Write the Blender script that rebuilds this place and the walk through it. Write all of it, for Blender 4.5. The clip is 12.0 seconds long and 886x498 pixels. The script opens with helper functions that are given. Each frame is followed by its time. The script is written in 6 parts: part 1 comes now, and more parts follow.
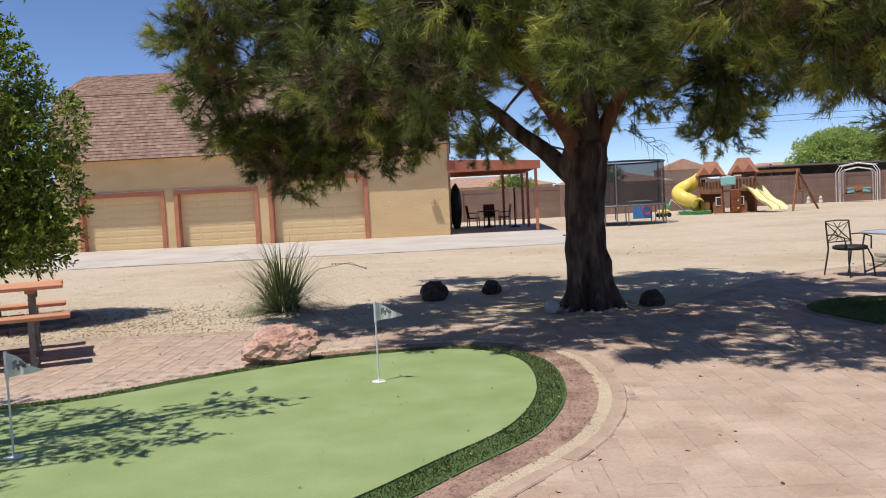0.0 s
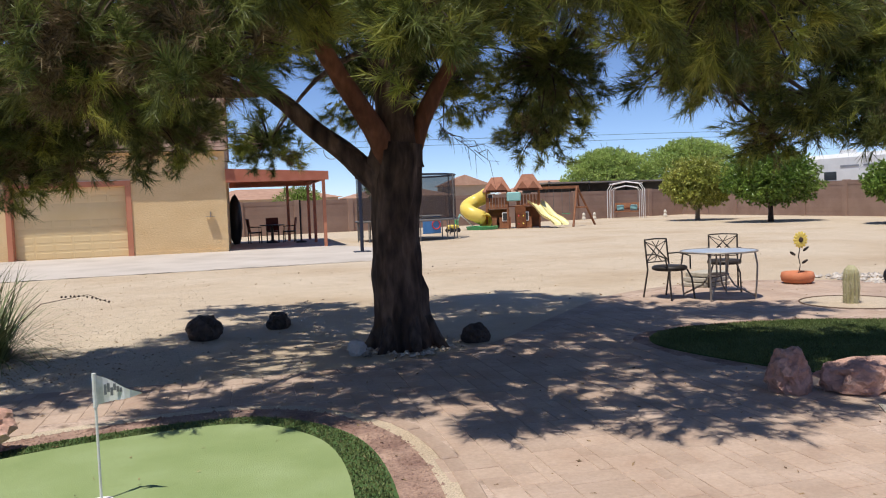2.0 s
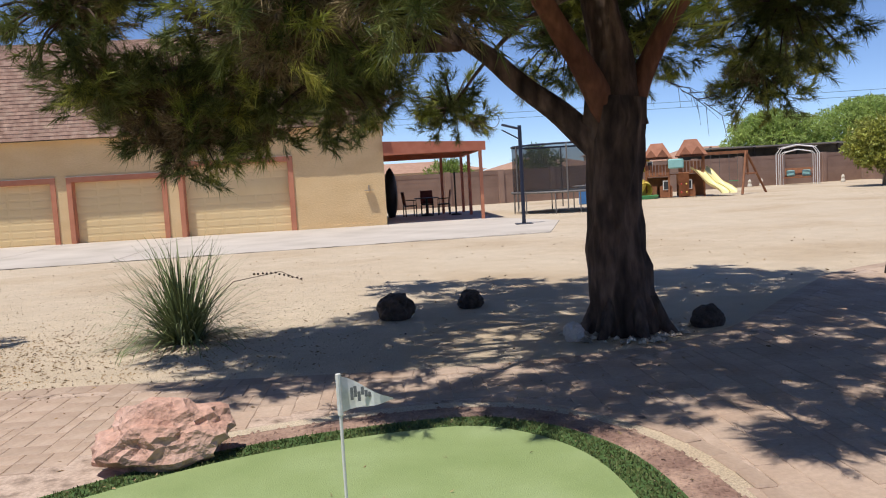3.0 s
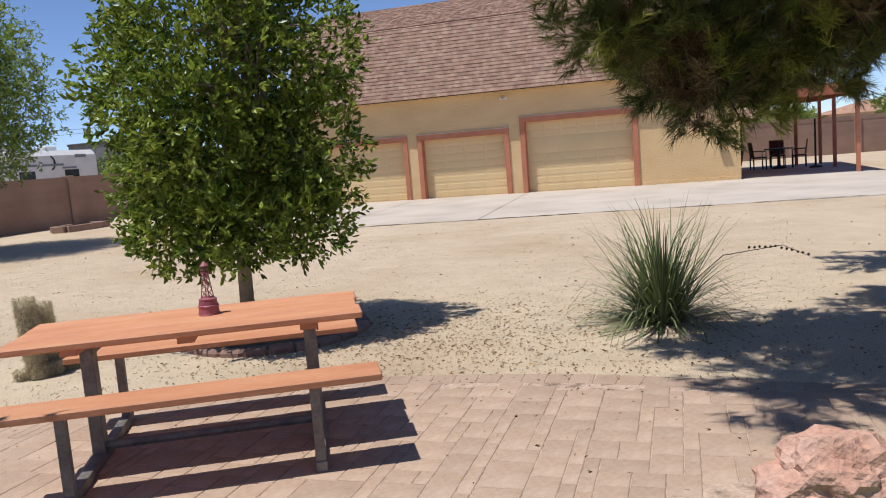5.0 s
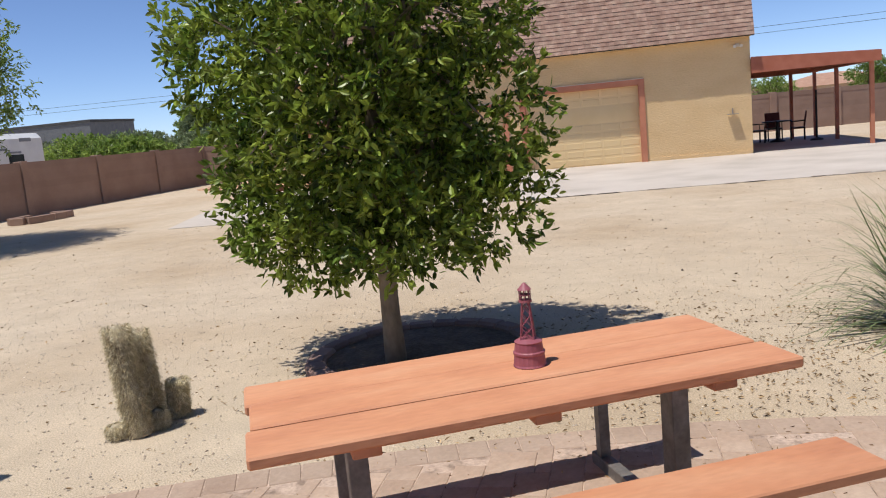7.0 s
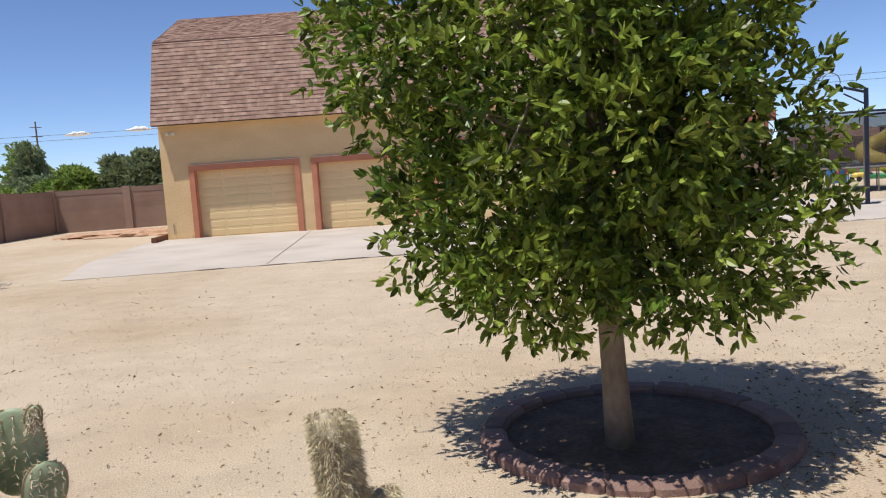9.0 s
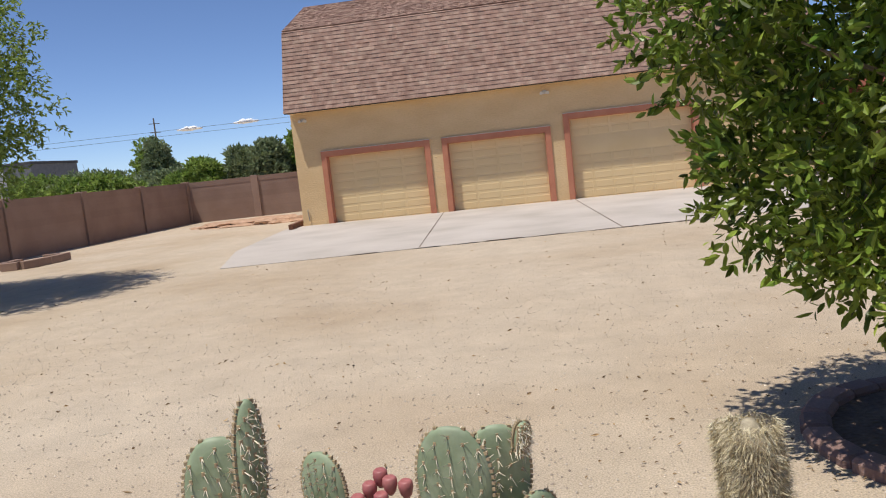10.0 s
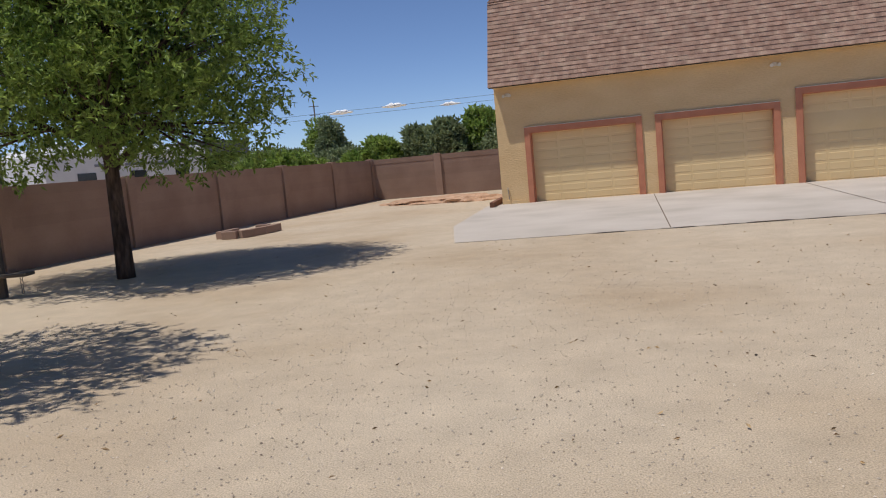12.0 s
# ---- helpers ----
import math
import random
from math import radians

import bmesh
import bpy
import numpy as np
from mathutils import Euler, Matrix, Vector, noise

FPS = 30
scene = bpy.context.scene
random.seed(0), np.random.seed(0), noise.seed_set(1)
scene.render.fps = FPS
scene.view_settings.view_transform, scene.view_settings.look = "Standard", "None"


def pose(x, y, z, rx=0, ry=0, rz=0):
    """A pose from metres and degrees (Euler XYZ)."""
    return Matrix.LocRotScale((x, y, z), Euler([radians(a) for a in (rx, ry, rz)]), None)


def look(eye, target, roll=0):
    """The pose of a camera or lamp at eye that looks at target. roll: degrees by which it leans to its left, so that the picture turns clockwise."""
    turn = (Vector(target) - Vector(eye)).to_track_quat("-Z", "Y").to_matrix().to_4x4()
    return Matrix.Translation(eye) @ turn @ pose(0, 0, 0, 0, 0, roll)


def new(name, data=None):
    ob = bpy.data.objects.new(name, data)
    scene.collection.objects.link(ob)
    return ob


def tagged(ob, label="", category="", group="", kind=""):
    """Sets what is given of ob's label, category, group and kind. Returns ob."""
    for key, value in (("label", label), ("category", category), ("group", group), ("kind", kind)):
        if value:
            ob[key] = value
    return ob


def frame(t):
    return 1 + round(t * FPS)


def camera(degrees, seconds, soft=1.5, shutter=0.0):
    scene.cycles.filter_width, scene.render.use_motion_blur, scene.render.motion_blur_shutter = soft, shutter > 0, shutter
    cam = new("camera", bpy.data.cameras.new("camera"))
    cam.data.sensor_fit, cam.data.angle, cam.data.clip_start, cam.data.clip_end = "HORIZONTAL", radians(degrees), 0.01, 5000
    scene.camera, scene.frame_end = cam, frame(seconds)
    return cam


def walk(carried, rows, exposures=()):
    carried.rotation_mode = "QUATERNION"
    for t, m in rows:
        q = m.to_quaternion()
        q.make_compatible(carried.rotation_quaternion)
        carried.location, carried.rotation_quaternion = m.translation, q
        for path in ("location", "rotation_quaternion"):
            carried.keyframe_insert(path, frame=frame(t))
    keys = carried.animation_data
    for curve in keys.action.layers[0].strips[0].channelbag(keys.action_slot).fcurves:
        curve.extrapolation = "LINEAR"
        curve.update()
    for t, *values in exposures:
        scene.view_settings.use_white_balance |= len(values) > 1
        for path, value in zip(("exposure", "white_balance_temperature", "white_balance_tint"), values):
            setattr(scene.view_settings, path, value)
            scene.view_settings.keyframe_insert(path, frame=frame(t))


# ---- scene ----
import itertools

cam = camera(58.2, 12.0, soft=1.1)

PATH = [
    (0, (0.485, -30.152, 1.419), (0.432, -28.157, 1.291), -2.8),
    (0.5, (0.53, -29.668, 1.438), (0.805, -27.688, 1.372), -2.7),
    (1, (0.646, -29.17, 1.429), (1.199, -27.249, 1.344), -1.6),
    (1.5, (0.637, -28.68, 1.404), (1.263, -26.783, 1.3), -1.6),
    (2, (0.513, -28.185, 1.414), (0.996, -26.248, 1.297), -2.1),
    (2.5, (0.267, -27.682, 1.391), (0.509, -25.701, 1.264), -2.8),
    (3, (0.013, -27.2, 1.386), (0.147, -25.212, 1.216), -3.3),
    (3.5, (-0.339, -26.811, 1.417), (-0.468, -24.822, 1.248), -3.8),
    (3.7, (-0.529, -26.692, 1.432), (-0.72, -24.709, 1.262), -4.1),
    (5.3, (-2.106, -26.276, 1.589), (-2.712, -24.386, 1.34), -4.6),
    (5.5, (-2.339, -26.158, 1.602), (-2.929, -24.263, 1.352), -5.0),
    (6, (-2.888, -25.866, 1.611), (-3.434, -23.96, 1.348), -5.3),
    (6.5, (-3.42, -25.576, 1.609), (-3.918, -23.658, 1.331), -5.6),
    (7, (-4.017, -25.303, 1.634), (-4.453, -23.375, 1.333), -5.4),
    (8.8, (-6.185, -24.268, 1.548), (-6.212, -22.277, 1.366), -3.6),
    (9, (-6.426, -24.138, 1.524), (-6.447, -22.147, 1.33), -3.9),
    (9.5, (-6.981, -23.925, 1.536), (-7.015, -21.939, 1.298), -5.7),
    (10, (-7.462, -23.715, 1.543), (-7.737, -21.746, 1.324), -6.2),
    (10.5, (-7.94, -23.556, 1.56), (-8.451, -21.631, 1.375), -3.5),
    (11, (-8.429, -23.403, 1.493), (-8.965, -21.482, 1.346), -2.5),
    (11.5, (-8.958, -23.307, 1.5), (-9.607, -21.421, 1.346), -3.4),
    (12, (-9.433, -23.212, 1.478), (-10.05, -21.322, 1.258), -5.3),
]
walk(cam, [(t, look(eye, target, roll)) for t, eye, target, roll in PATH], [(0, 0.0), (3.7, 0.02), (5.3, -0.04), (9, 0.0), (10.5, -0.25), (12, -0.42)])

# ---- world, sun ----
SUN_SHIFT = (0.26, 0.23)  # metres that a shadow moves for each metre of drop
world = bpy.data.worlds.new("world")
scene.world = world
world.use_nodes = True
wn = world.node_tree.nodes
sky = wn.new("ShaderNodeTexSky")
sky.sky_type = "NISHITA"
sky.sun_disc = False
sun_way = Vector((-SUN_SHIFT[0], -SUN_SHIFT[1], 1)).normalized()
sky.sun_elevation = math.asin(sun_way.z)
sky.sun_rotation = math.atan2(sun_way.x, sun_way.y)
sky.altitude = 400
sky.air_density, sky.dust_density, sky.ozone_density = 0.62, 0.03, 4.5
wn["Background"].inputs["Strength"].default_value = 0.135
tint = wn.new("ShaderNodeMixRGB")  # a trace of desert haze
tint.blend_type = "MULTIPLY"
tint.inputs[0].default_value = 1.0
tint.inputs[2].default_value = (0.98, 0.97, 1.05, 1)
world.node_tree.links.new(sky.outputs[0], tint.inputs[1])
world.node_tree.links.new(tint.outputs[0], wn["Background"].inputs["Color"])
sun_data = bpy.data.lights.new("sun", "SUN")
sun_data.energy, sun_data.angle, sun_data.color = 4.75, radians(0.53), (1.0, 0.958, 0.885)
sun = new("sun", sun_data)
sun.matrix_world = look(tuple(sun_way * 40), (0, 0, 0))


# ---- materials ----
def mat(name, colors, scale=4.0, rough=0.8, metal=0.0, bump=0.0, bump_scale=60.0, fine=0.25, vary=0.0, stretch=(1, 1, 1), island=0.0, spec=0.4):
    """Noise between two colours, with finer grain, bump, and variation by object or by island."""
    m = bpy.data.materials.new(name)
    m.use_nodes = True
    nt = m.node_tree
    n, l = nt.nodes, nt.links
    b = n["Principled BSDF"]
    b.inputs["Roughness"].default_value = rough
    b.inputs["Metallic"].default_value = metal
    b.inputs["Specular IOR Level"].default_value = spec
    co = n.new("ShaderNodeTexCoord")
    mp = n.new("ShaderNodeMapping")
    mp.inputs["Scale"].default_value = stretch
    l.new(co.outputs["Object"], mp.inputs[0])
    big = n.new("ShaderNodeTexNoise")
    big.inputs["Scale"].default_value = scale
    big.inputs["Detail"].default_value = 4
    l.new(mp.outputs[0], big.inputs["Vector"])
    small = n.new("ShaderNodeTexNoise")
    small.inputs["Scale"].default_value = bump_scale
    small.inputs["Detail"].default_value = 3
    l.new(mp.outputs[0], small.inputs["Vector"])
    ramp = n.new("ShaderNodeValToRGB")
    e = ramp.color_ramp.elements
    e[0].position, e[1].position = 0.3, 0.7
    e[0].color, e[1].color = (*colors[0], 1), (*colors[1], 1)
    for k, c in enumerate(colors[2:]):
        x = e.new(0.5 + 0.04 * k)
        x.color = (*c, 1)
    l.new(big.outputs[0], ramp.inputs[0])
    hsv = n.new("ShaderNodeHueSaturation")
    l.new(ramp.outputs[0], hsv.inputs["Color"])
    mr = n.new("ShaderNodeMapRange")
    mr.inputs["From Min"].default_value, mr.inputs["From Max"].default_value = 0.25, 0.75
    mr.inputs["To Min"].default_value, mr.inputs["To Max"].default_value = 1 - fine, 1 + fine
    l.new(small.outputs[0], mr.inputs["Value"])
    val = mr.outputs[0]
    for on, node, out in ((vary, "ShaderNodeObjectInfo", "Random"), (island, "ShaderNodeNewGeometry", "Random Per Island")):
        if on:
            o = n.new(node)
            r = n.new("ShaderNodeMapRange")
            r.inputs["To Min"].default_value, r.inputs["To Max"].default_value = 1 - on, 1 + on
            l.new(o.outputs[out], r.inputs["Value"])
            mu = n.new("ShaderNodeMath")
            mu.operation = "MULTIPLY"
            l.new(val, mu.inputs[0])
            l.new(r.outputs[0], mu.inputs[1])
            val = mu.outputs[0]
    l.new(val, hsv.inputs["Value"])
    l.new(hsv.outputs[0], b.inputs["Base Color"])
    if bump:
        bp = n.new("ShaderNodeBump")
        bp.inputs["Strength"].default_value = 1.0
        bp.inputs["Distance"].default_value = bump
        l.new(small.outputs[0], bp.inputs["Height"])
        l.new(bp.outputs[0], b.inputs["Normal"])
    return m


def leaf_mat(name, a, b, through_=0.25, rough=0.45, vary=0.35, scale=1.2):
    m = mat(name, (a, b), scale=scale, rough=rough, fine=0.1, island=vary, bump_scale=9, spec=0.35)
    nt = m.node_tree
    n, l = nt.nodes, nt.links
    tr = n.new("ShaderNodeBsdfTranslucent")
    mix = n.new("ShaderNodeMixShader")
    mix.inputs[0].default_value = through_
    src = n["Principled BSDF"].inputs["Base Color"].links[0].from_socket
    l.new(src, tr.inputs["Color"])
    l.new(n["Principled BSDF"].outputs[0], mix.inputs[1])
    l.new(tr.outputs[0], mix.inputs[2])
    l.new(mix.outputs[0], n["Material Output"].inputs["Surface"])
    return m


def sand_mat():
    """Coarse desert sand: broad tints, middling patches, and fine grit with bump."""
    m = mat("sand", ((0.45, 0.34, 0.228), (0.555, 0.455, 0.34), (0.525, 0.42, 0.305)), scale=0.3, rough=0.95, bump=0.010, bump_scale=100, fine=0.34)
    nt = m.node_tree
    n, l = nt.nodes, nt.links
    hsv = next(x for x in n if x.type == "HUE_SAT")
    co = next(x for x in n if x.type == "TEX_COORD")
    mid = n.new("ShaderNodeTexNoise")
    mid.inputs["Scale"].default_value, mid.inputs["Detail"].default_value = 2.2, 8
    mid.inputs["Roughness"].default_value = 0.75
    l.new(co.outputs["Object"], mid.inputs["Vector"])
    mr = n.new("ShaderNodeMapRange")
    mr.inputs["From Min"].default_value, mr.inputs["From Max"].default_value = 0.3, 0.7
    mr.inputs["To Min"].default_value, mr.inputs["To Max"].default_value = 0.86, 1.1
    l.new(mid.outputs[0], mr.inputs["Value"])
    mu = n.new("ShaderNodeMath")
    mu.operation = "MULTIPLY"
    l.new(hsv.inputs["Value"].links[0].from_socket, mu.inputs[0])
    l.new(mr.outputs[0], mu.inputs[1])
    l.new(mu.outputs[0], hsv.inputs["Value"])
    return m


M = {
    "sand": sand_mat(),
    "paver": mat("paver", ((0.36, 0.25, 0.185), (0.46, 0.345, 0.27), (0.41, 0.30, 0.228)), scale=2.2, rough=0.9, bump=0.004, bump_scale=45, fine=0.10, vary=0.08, island=0.08),
    "paver_red": mat("paver_red", ((0.23, 0.14, 0.115), (0.34, 0.22, 0.18)), scale=3, rough=0.9, bump=0.004, bump_scale=90, fine=0.15, vary=0.2),
    "joint": mat("joint", ((0.19, 0.135, 0.10), (0.50, 0.38, 0.305), (0.45, 0.335, 0.265)), scale=9, rough=0.95, bump=0.003),
    "concrete": mat("concrete", ((0.42, 0.37, 0.315), (0.55, 0.49, 0.43), (0.50, 0.44, 0.385)), scale=0.6, rough=0.9, bump=0.002, bump_scale=120, fine=0.06),
    "stucco": mat("stucco", ((0.66, 0.46, 0.24), (0.73, 0.53, 0.29)), scale=0.8, rough=0.92, bump=0.013, bump_scale=13, fine=0.05, stretch=(1, 1, 2.4)),
    "door": mat("garage_paint", ((0.70, 0.52, 0.27), (0.77, 0.59, 0.33)), scale=1.0, rough=0.6, fine=0.04),
    "trim": mat("trim_paint", ((0.46, 0.175, 0.10), (0.54, 0.225, 0.13)), scale=3, rough=0.7, fine=0.08),
    "fascia": mat("fascia_paint", ((0.36, 0.11, 0.06), (0.43, 0.15, 0.09)), scale=3, rough=0.6, fine=0.08),
    "shingle": mat("shingle", ((0.26, 0.155, 0.115), (0.40, 0.28, 0.21), (0.33, 0.21, 0.16)), scale=5, rough=0.95, bump=0.004, bump_scale=45, fine=0.26, island=0.16),
    "block": mat("block_wall", ((0.26, 0.168, 0.13), (0.33, 0.225, 0.175)), scale=1.0, rough=0.95, bump=0.004, bump_scale=70, fine=0.12, vary=0.05, island=0.05),
    "green": mat("putting_green", ((0.215, 0.28, 0.105), (0.28, 0.345, 0.155), (0.245, 0.31, 0.125)), scale=2.2, rough=0.9, bump=0.004, bump_scale=160, fine=0.16),
    "turf": mat("turf_base", ((0.05, 0.10, 0.025), (0.08, 0.14, 0.04)), scale=3, rough=0.95, bump=0.01, bump_scale=150, fine=0.3),
    "blade": leaf_mat("turf_blade", (0.09, 0.125, 0.035), (0.19, 0.215, 0.08), 0.2, 0.7),
    "gravel": mat("red_gravel", ((0.20, 0.115, 0.09), (0.42, 0.28, 0.21)), scale=4, rough=0.95, bump=0.012, bump_scale=55, fine=0.3),
    "stone": mat("river_stone", ((0.40, 0.35, 0.31), (0.55, 0.50, 0.45)), scale=2, rough=0.85, fine=0.1, island=0.35),
    "redrock": mat("red_rock", ((0.49, 0.27, 0.20), (0.57, 0.38, 0.31), (0.53, 0.32, 0.25)), scale=5, rough=0.9, bump=0.02, bump_scale=30, fine=0.2),
    "lava": mat("dark_rock", ((0.045, 0.034, 0.028), (0.115, 0.085, 0.07)), scale=9, rough=0.9, bump=0.03, bump_scale=25, fine=0.3),
    "bark": mat("pine_bark", ((0.03, 0.02, 0.015), (0.17, 0.115, 0.085), (0.085, 0.056, 0.042)), scale=7, rough=0.95, bump=0.035, bump_scale=14, fine=0.35, stretch=(1, 1, 0.28)),
    "bark2": mat("red_bark", ((0.12, 0.05, 0.03), (0.24, 0.11, 0.065)), scale=5, rough=0.95, bump=0.02, bump_scale=16, fine=0.3, stretch=(1, 1, 0.4)),
    "barkgrey": mat("grey_bark", ((0.24, 0.18, 0.12), (0.36, 0.29, 0.21)), scale=6, rough=0.95, bump=0.006, bump_scale=30, fine=0.2, stretch=(1, 1, 0.5)),
    "needle": leaf_mat("pine_needle", (0.06, 0.09, 0.022), (0.22, 0.24, 0.065), 0.32, 0.5, 0.5, 3.5),
    # brighter copy of the needle colour, standing in for sunlit tufts
    "needle_lit": leaf_mat("lit_pine_needle", (0.19, 0.24, 0.04), (0.45, 0.44, 0.10), 0.35, 0.5, 0.4, 3.5),
    "dryneedle_shade": leaf_mat("dry_shade_needle", (0.12, 0.085, 0.045), (0.28, 0.21, 0.11), 0.2, 0.8, 0.5),
    "leaf": leaf_mat("ficus_leaf", (0.09, 0.165, 0.02), (0.31, 0.37, 0.06), 0.35, 0.36, 0.7, 2.5),
    "leaf2": leaf_mat("ash_leaf", (0.15, 0.235, 0.045), (0.33, 0.42, 0.10), 0.42, 0.5, 0.45),
    "citrus": leaf_mat("citrus_leaf", (0.08, 0.15, 0.022), (0.20, 0.28, 0.05), 0.15, 0.35, 0.4),
    "citrus_yellow": leaf_mat("yellow_citrus_leaf", (0.24, 0.28, 0.05), (0.42, 0.42, 0.10), 0.2, 0.4, 0.4),
    "sage": leaf_mat("sage_leaf", (0.17, 0.22, 0.10), (0.29, 0.33, 0.17), 0.2, 0.6, 0.3),
    "paloverde": leaf_mat("palo_verde_leaf", (0.30, 0.40, 0.10), (0.46, 0.55, 0.18), 0.35, 0.6, 0.3),
    "agave": leaf_mat("grass_blade", (0.12, 0.16, 0.06), (0.22, 0.25, 0.11), 0.15, 0.5, 0.4),
    "tablewood": mat("orange_painted_wood", ((0.50, 0.215, 0.115), (0.58, 0.29, 0.165), (0.55, 0.25, 0.135)), scale=5, rough=0.65, bump=0.002, bump_scale=40, fine=0.06, vary=0.09, stretch=(0.4, 1.3, 1.3)),
    "galv": mat("galvanised_steel", ((0.15, 0.135, 0.125), (0.25, 0.235, 0.22)), scale=12, rough=0.55, metal=0.35, fine=0.15),
    "darkmetal": mat("bronze_metal", ((0.03, 0.024, 0.02), (0.05, 0.04, 0.032)), scale=5, rough=0.5, metal=0.3, fine=0.1),
    "tanmetal": mat("tan_metal", ((0.30, 0.26, 0.22), (0.38, 0.33, 0.28)), scale=5, rough=0.5, metal=0.3, fine=0.1),
    "glass_top": mat("frosted_glass", ((0.42, 0.46, 0.52), (0.50, 0.53, 0.58)), scale=3, rough=0.25, fine=0.05),
    "white": mat("white_paint", ((0.72, 0.70, 0.67), (0.80, 0.79, 0.77)), scale=2, rough=0.5, fine=0.04),
    "cream": mat("cast_stone", ((0.58, 0.52, 0.42), (0.68, 0.63, 0.54)), scale=5, rough=0.85, bump=0.004, bump_scale=50, fine=0.12),
    "mosaic": mat("mosaic_top", ((0.25, 0.12, 0.16), (0.62, 0.58, 0.62), (0.35, 0.25, 0.40)), scale=22, rough=0.5, fine=0.1),
    "redpot": mat("red_cast_iron", ((0.25, 0.06, 0.085), (0.36, 0.12, 0.14)), scale=10, rough=0.5, fine=0.12),
    "terracotta": mat("terracotta", ((0.50, 0.16, 0.07), (0.60, 0.22, 0.11)), scale=6, rough=0.8, fine=0.08),
    "yellow": mat("yellow_plastic", ((0.78, 0.58, 0.10), (0.83, 0.65, 0.16)), scale=2, rough=0.35, fine=0.02),
    "paleyellow": mat("pale_yellow_plastic", ((0.80, 0.70, 0.30), (0.85, 0.76, 0.38)), scale=2, rough=0.4, fine=0.02),
    "green_plastic": mat("green_plastic", ((0.06, 0.30, 0.12), (0.09, 0.38, 0.16)), scale=2, rough=0.4, fine=0.02),
    "blue_plastic": mat("blue_plastic", ((0.05, 0.18, 0.45), (0.08, 0.24, 0.5)), scale=2, rough=0.4, fine=0.02),
    "red_plastic": mat("red_plastic", ((0.5, 0.04, 0.04), (0.6, 0.07, 0.06)), scale=2, rough=0.4, fine=0.02),
    "teal": mat("teal_canvas", ((0.25, 0.50, 0.48), (0.32, 0.58, 0.55)), scale=2, rough=0.8, fine=0.04),
    "playwood": mat("cedar", ((0.22, 0.085, 0.04), (0.33, 0.14, 0.065)), scale=4, rough=0.75, fine=0.12, vary=0.15),
    "playroof": mat("cedar_roof", ((0.25, 0.10, 0.055), (0.33, 0.145, 0.085)), scale=4, rough=0.8, fine=0.12, vary=0.12),
    "oldcactus": mat("shaggy_cactus", ((0.30, 0.25, 0.16), (0.48, 0.41, 0.29)), scale=14, rough=0.9, bump=0.006, bump_scale=40, fine=0.3),
    "cactus": mat("cactus_skin", ((0.32, 0.29, 0.15), (0.48, 0.44, 0.26)), scale=8, rough=0.6, bump=0.003, fine=0.12),
    "pad": mat("prickly_pear_pad", ((0.20, 0.25, 0.14), (0.34, 0.39, 0.26), (0.27, 0.33, 0.20)), scale=14, rough=0.55, bump=0.002, bump_scale=30, fine=0.12, vary=0.1),
    "spine": mat("cactus_spine", ((0.55, 0.47, 0.33), (0.72, 0.66, 0.52)), scale=5, rough=0.6, fine=0.1, island=0.2),
    "wool": mat("cactus_wool", ((0.42, 0.34, 0.19), (0.74, 0.66, 0.46)), scale=25, rough=0.8, fine=0.1, island=0.3),
    "areole": mat("brown_areole", ((0.36, 0.27, 0.15), (0.48, 0.38, 0.24)), scale=5, rough=0.9),
    "fruit": mat("cactus_fruit", ((0.30, 0.08, 0.09), (0.46, 0.18, 0.16)), scale=12, rough=0.5, fine=0.1),
    # soil brown, also used for the shade painted along the apron edge
    "soil": mat("soil_and_edge_shade", ((0.10, 0.065, 0.045), (0.17, 0.115, 0.08)), scale=6, rough=0.98, bump=0.02, bump_scale=30, fine=0.3),
    "dryleaf": mat("dry_leaf", ((0.17, 0.11, 0.06), (0.42, 0.29, 0.15)), scale=3, rough=0.9, island=0.5),
    "darkred": mat("dark_red_mesh", ((0.10, 0.025, 0.02), (0.15, 0.04, 0.03)), scale=5, rough=0.7),
    "black": mat("black_plastic", ((0.012, 0.012, 0.013), (0.02, 0.02, 0.021)), scale=5, rough=0.5),
    "blackpole": mat("dark_blue_steel", ((0.02, 0.025, 0.045), (0.03, 0.035, 0.06)), scale=5, rough=0.4, metal=0.3),
    "rv": mat("rv_white", ((0.68, 0.68, 0.67), (0.76, 0.76, 0.75)), scale=2, rough=0.35, fine=0.02),
    "rvgrey": mat("rv_grey", ((0.20, 0.21, 0.23), (0.27, 0.28, 0.30)), scale=2, rough=0.4, fine=0.02),
    "house": mat("house_stucco", ((0.46, 0.36, 0.27), (0.52, 0.42, 0.32)), scale=1, rough=0.9, fine=0.04),
    "tile": mat("roof_tile", ((0.34, 0.19, 0.13), (0.44, 0.27, 0.19)), scale=2, rough=0.85, fine=0.2),
    "darkroof": mat("dark_roof", ((0.05, 0.05, 0.05), (0.08, 0.08, 0.08)), scale=2, rough=0.8),
    "greybuilding": mat("grey_building", ((0.12, 0.13, 0.14), (0.16, 0.17, 0.18)), scale=2, rough=0.8),
    "window": mat("dark_window", ((0.03, 0.035, 0.04), (0.05, 0.055, 0.06)), scale=2, rough=0.1),
    "gravelgrey": mat("grey_gravel", ((0.33, 0.26, 0.20), (0.60, 0.52, 0.42)), scale=5, rough=0.95, island=0.4),
    "wood_pole": mat("utility_pole_wood", ((0.10, 0.08, 0.06), (0.15, 0.12, 0.09)), scale=4, rough=0.9),
    "flag": mat("flag_cloth", ((0.62, 0.62, 0.60), (0.80, 0.80, 0.78)), scale=12, rough=0.8, fine=0.08),
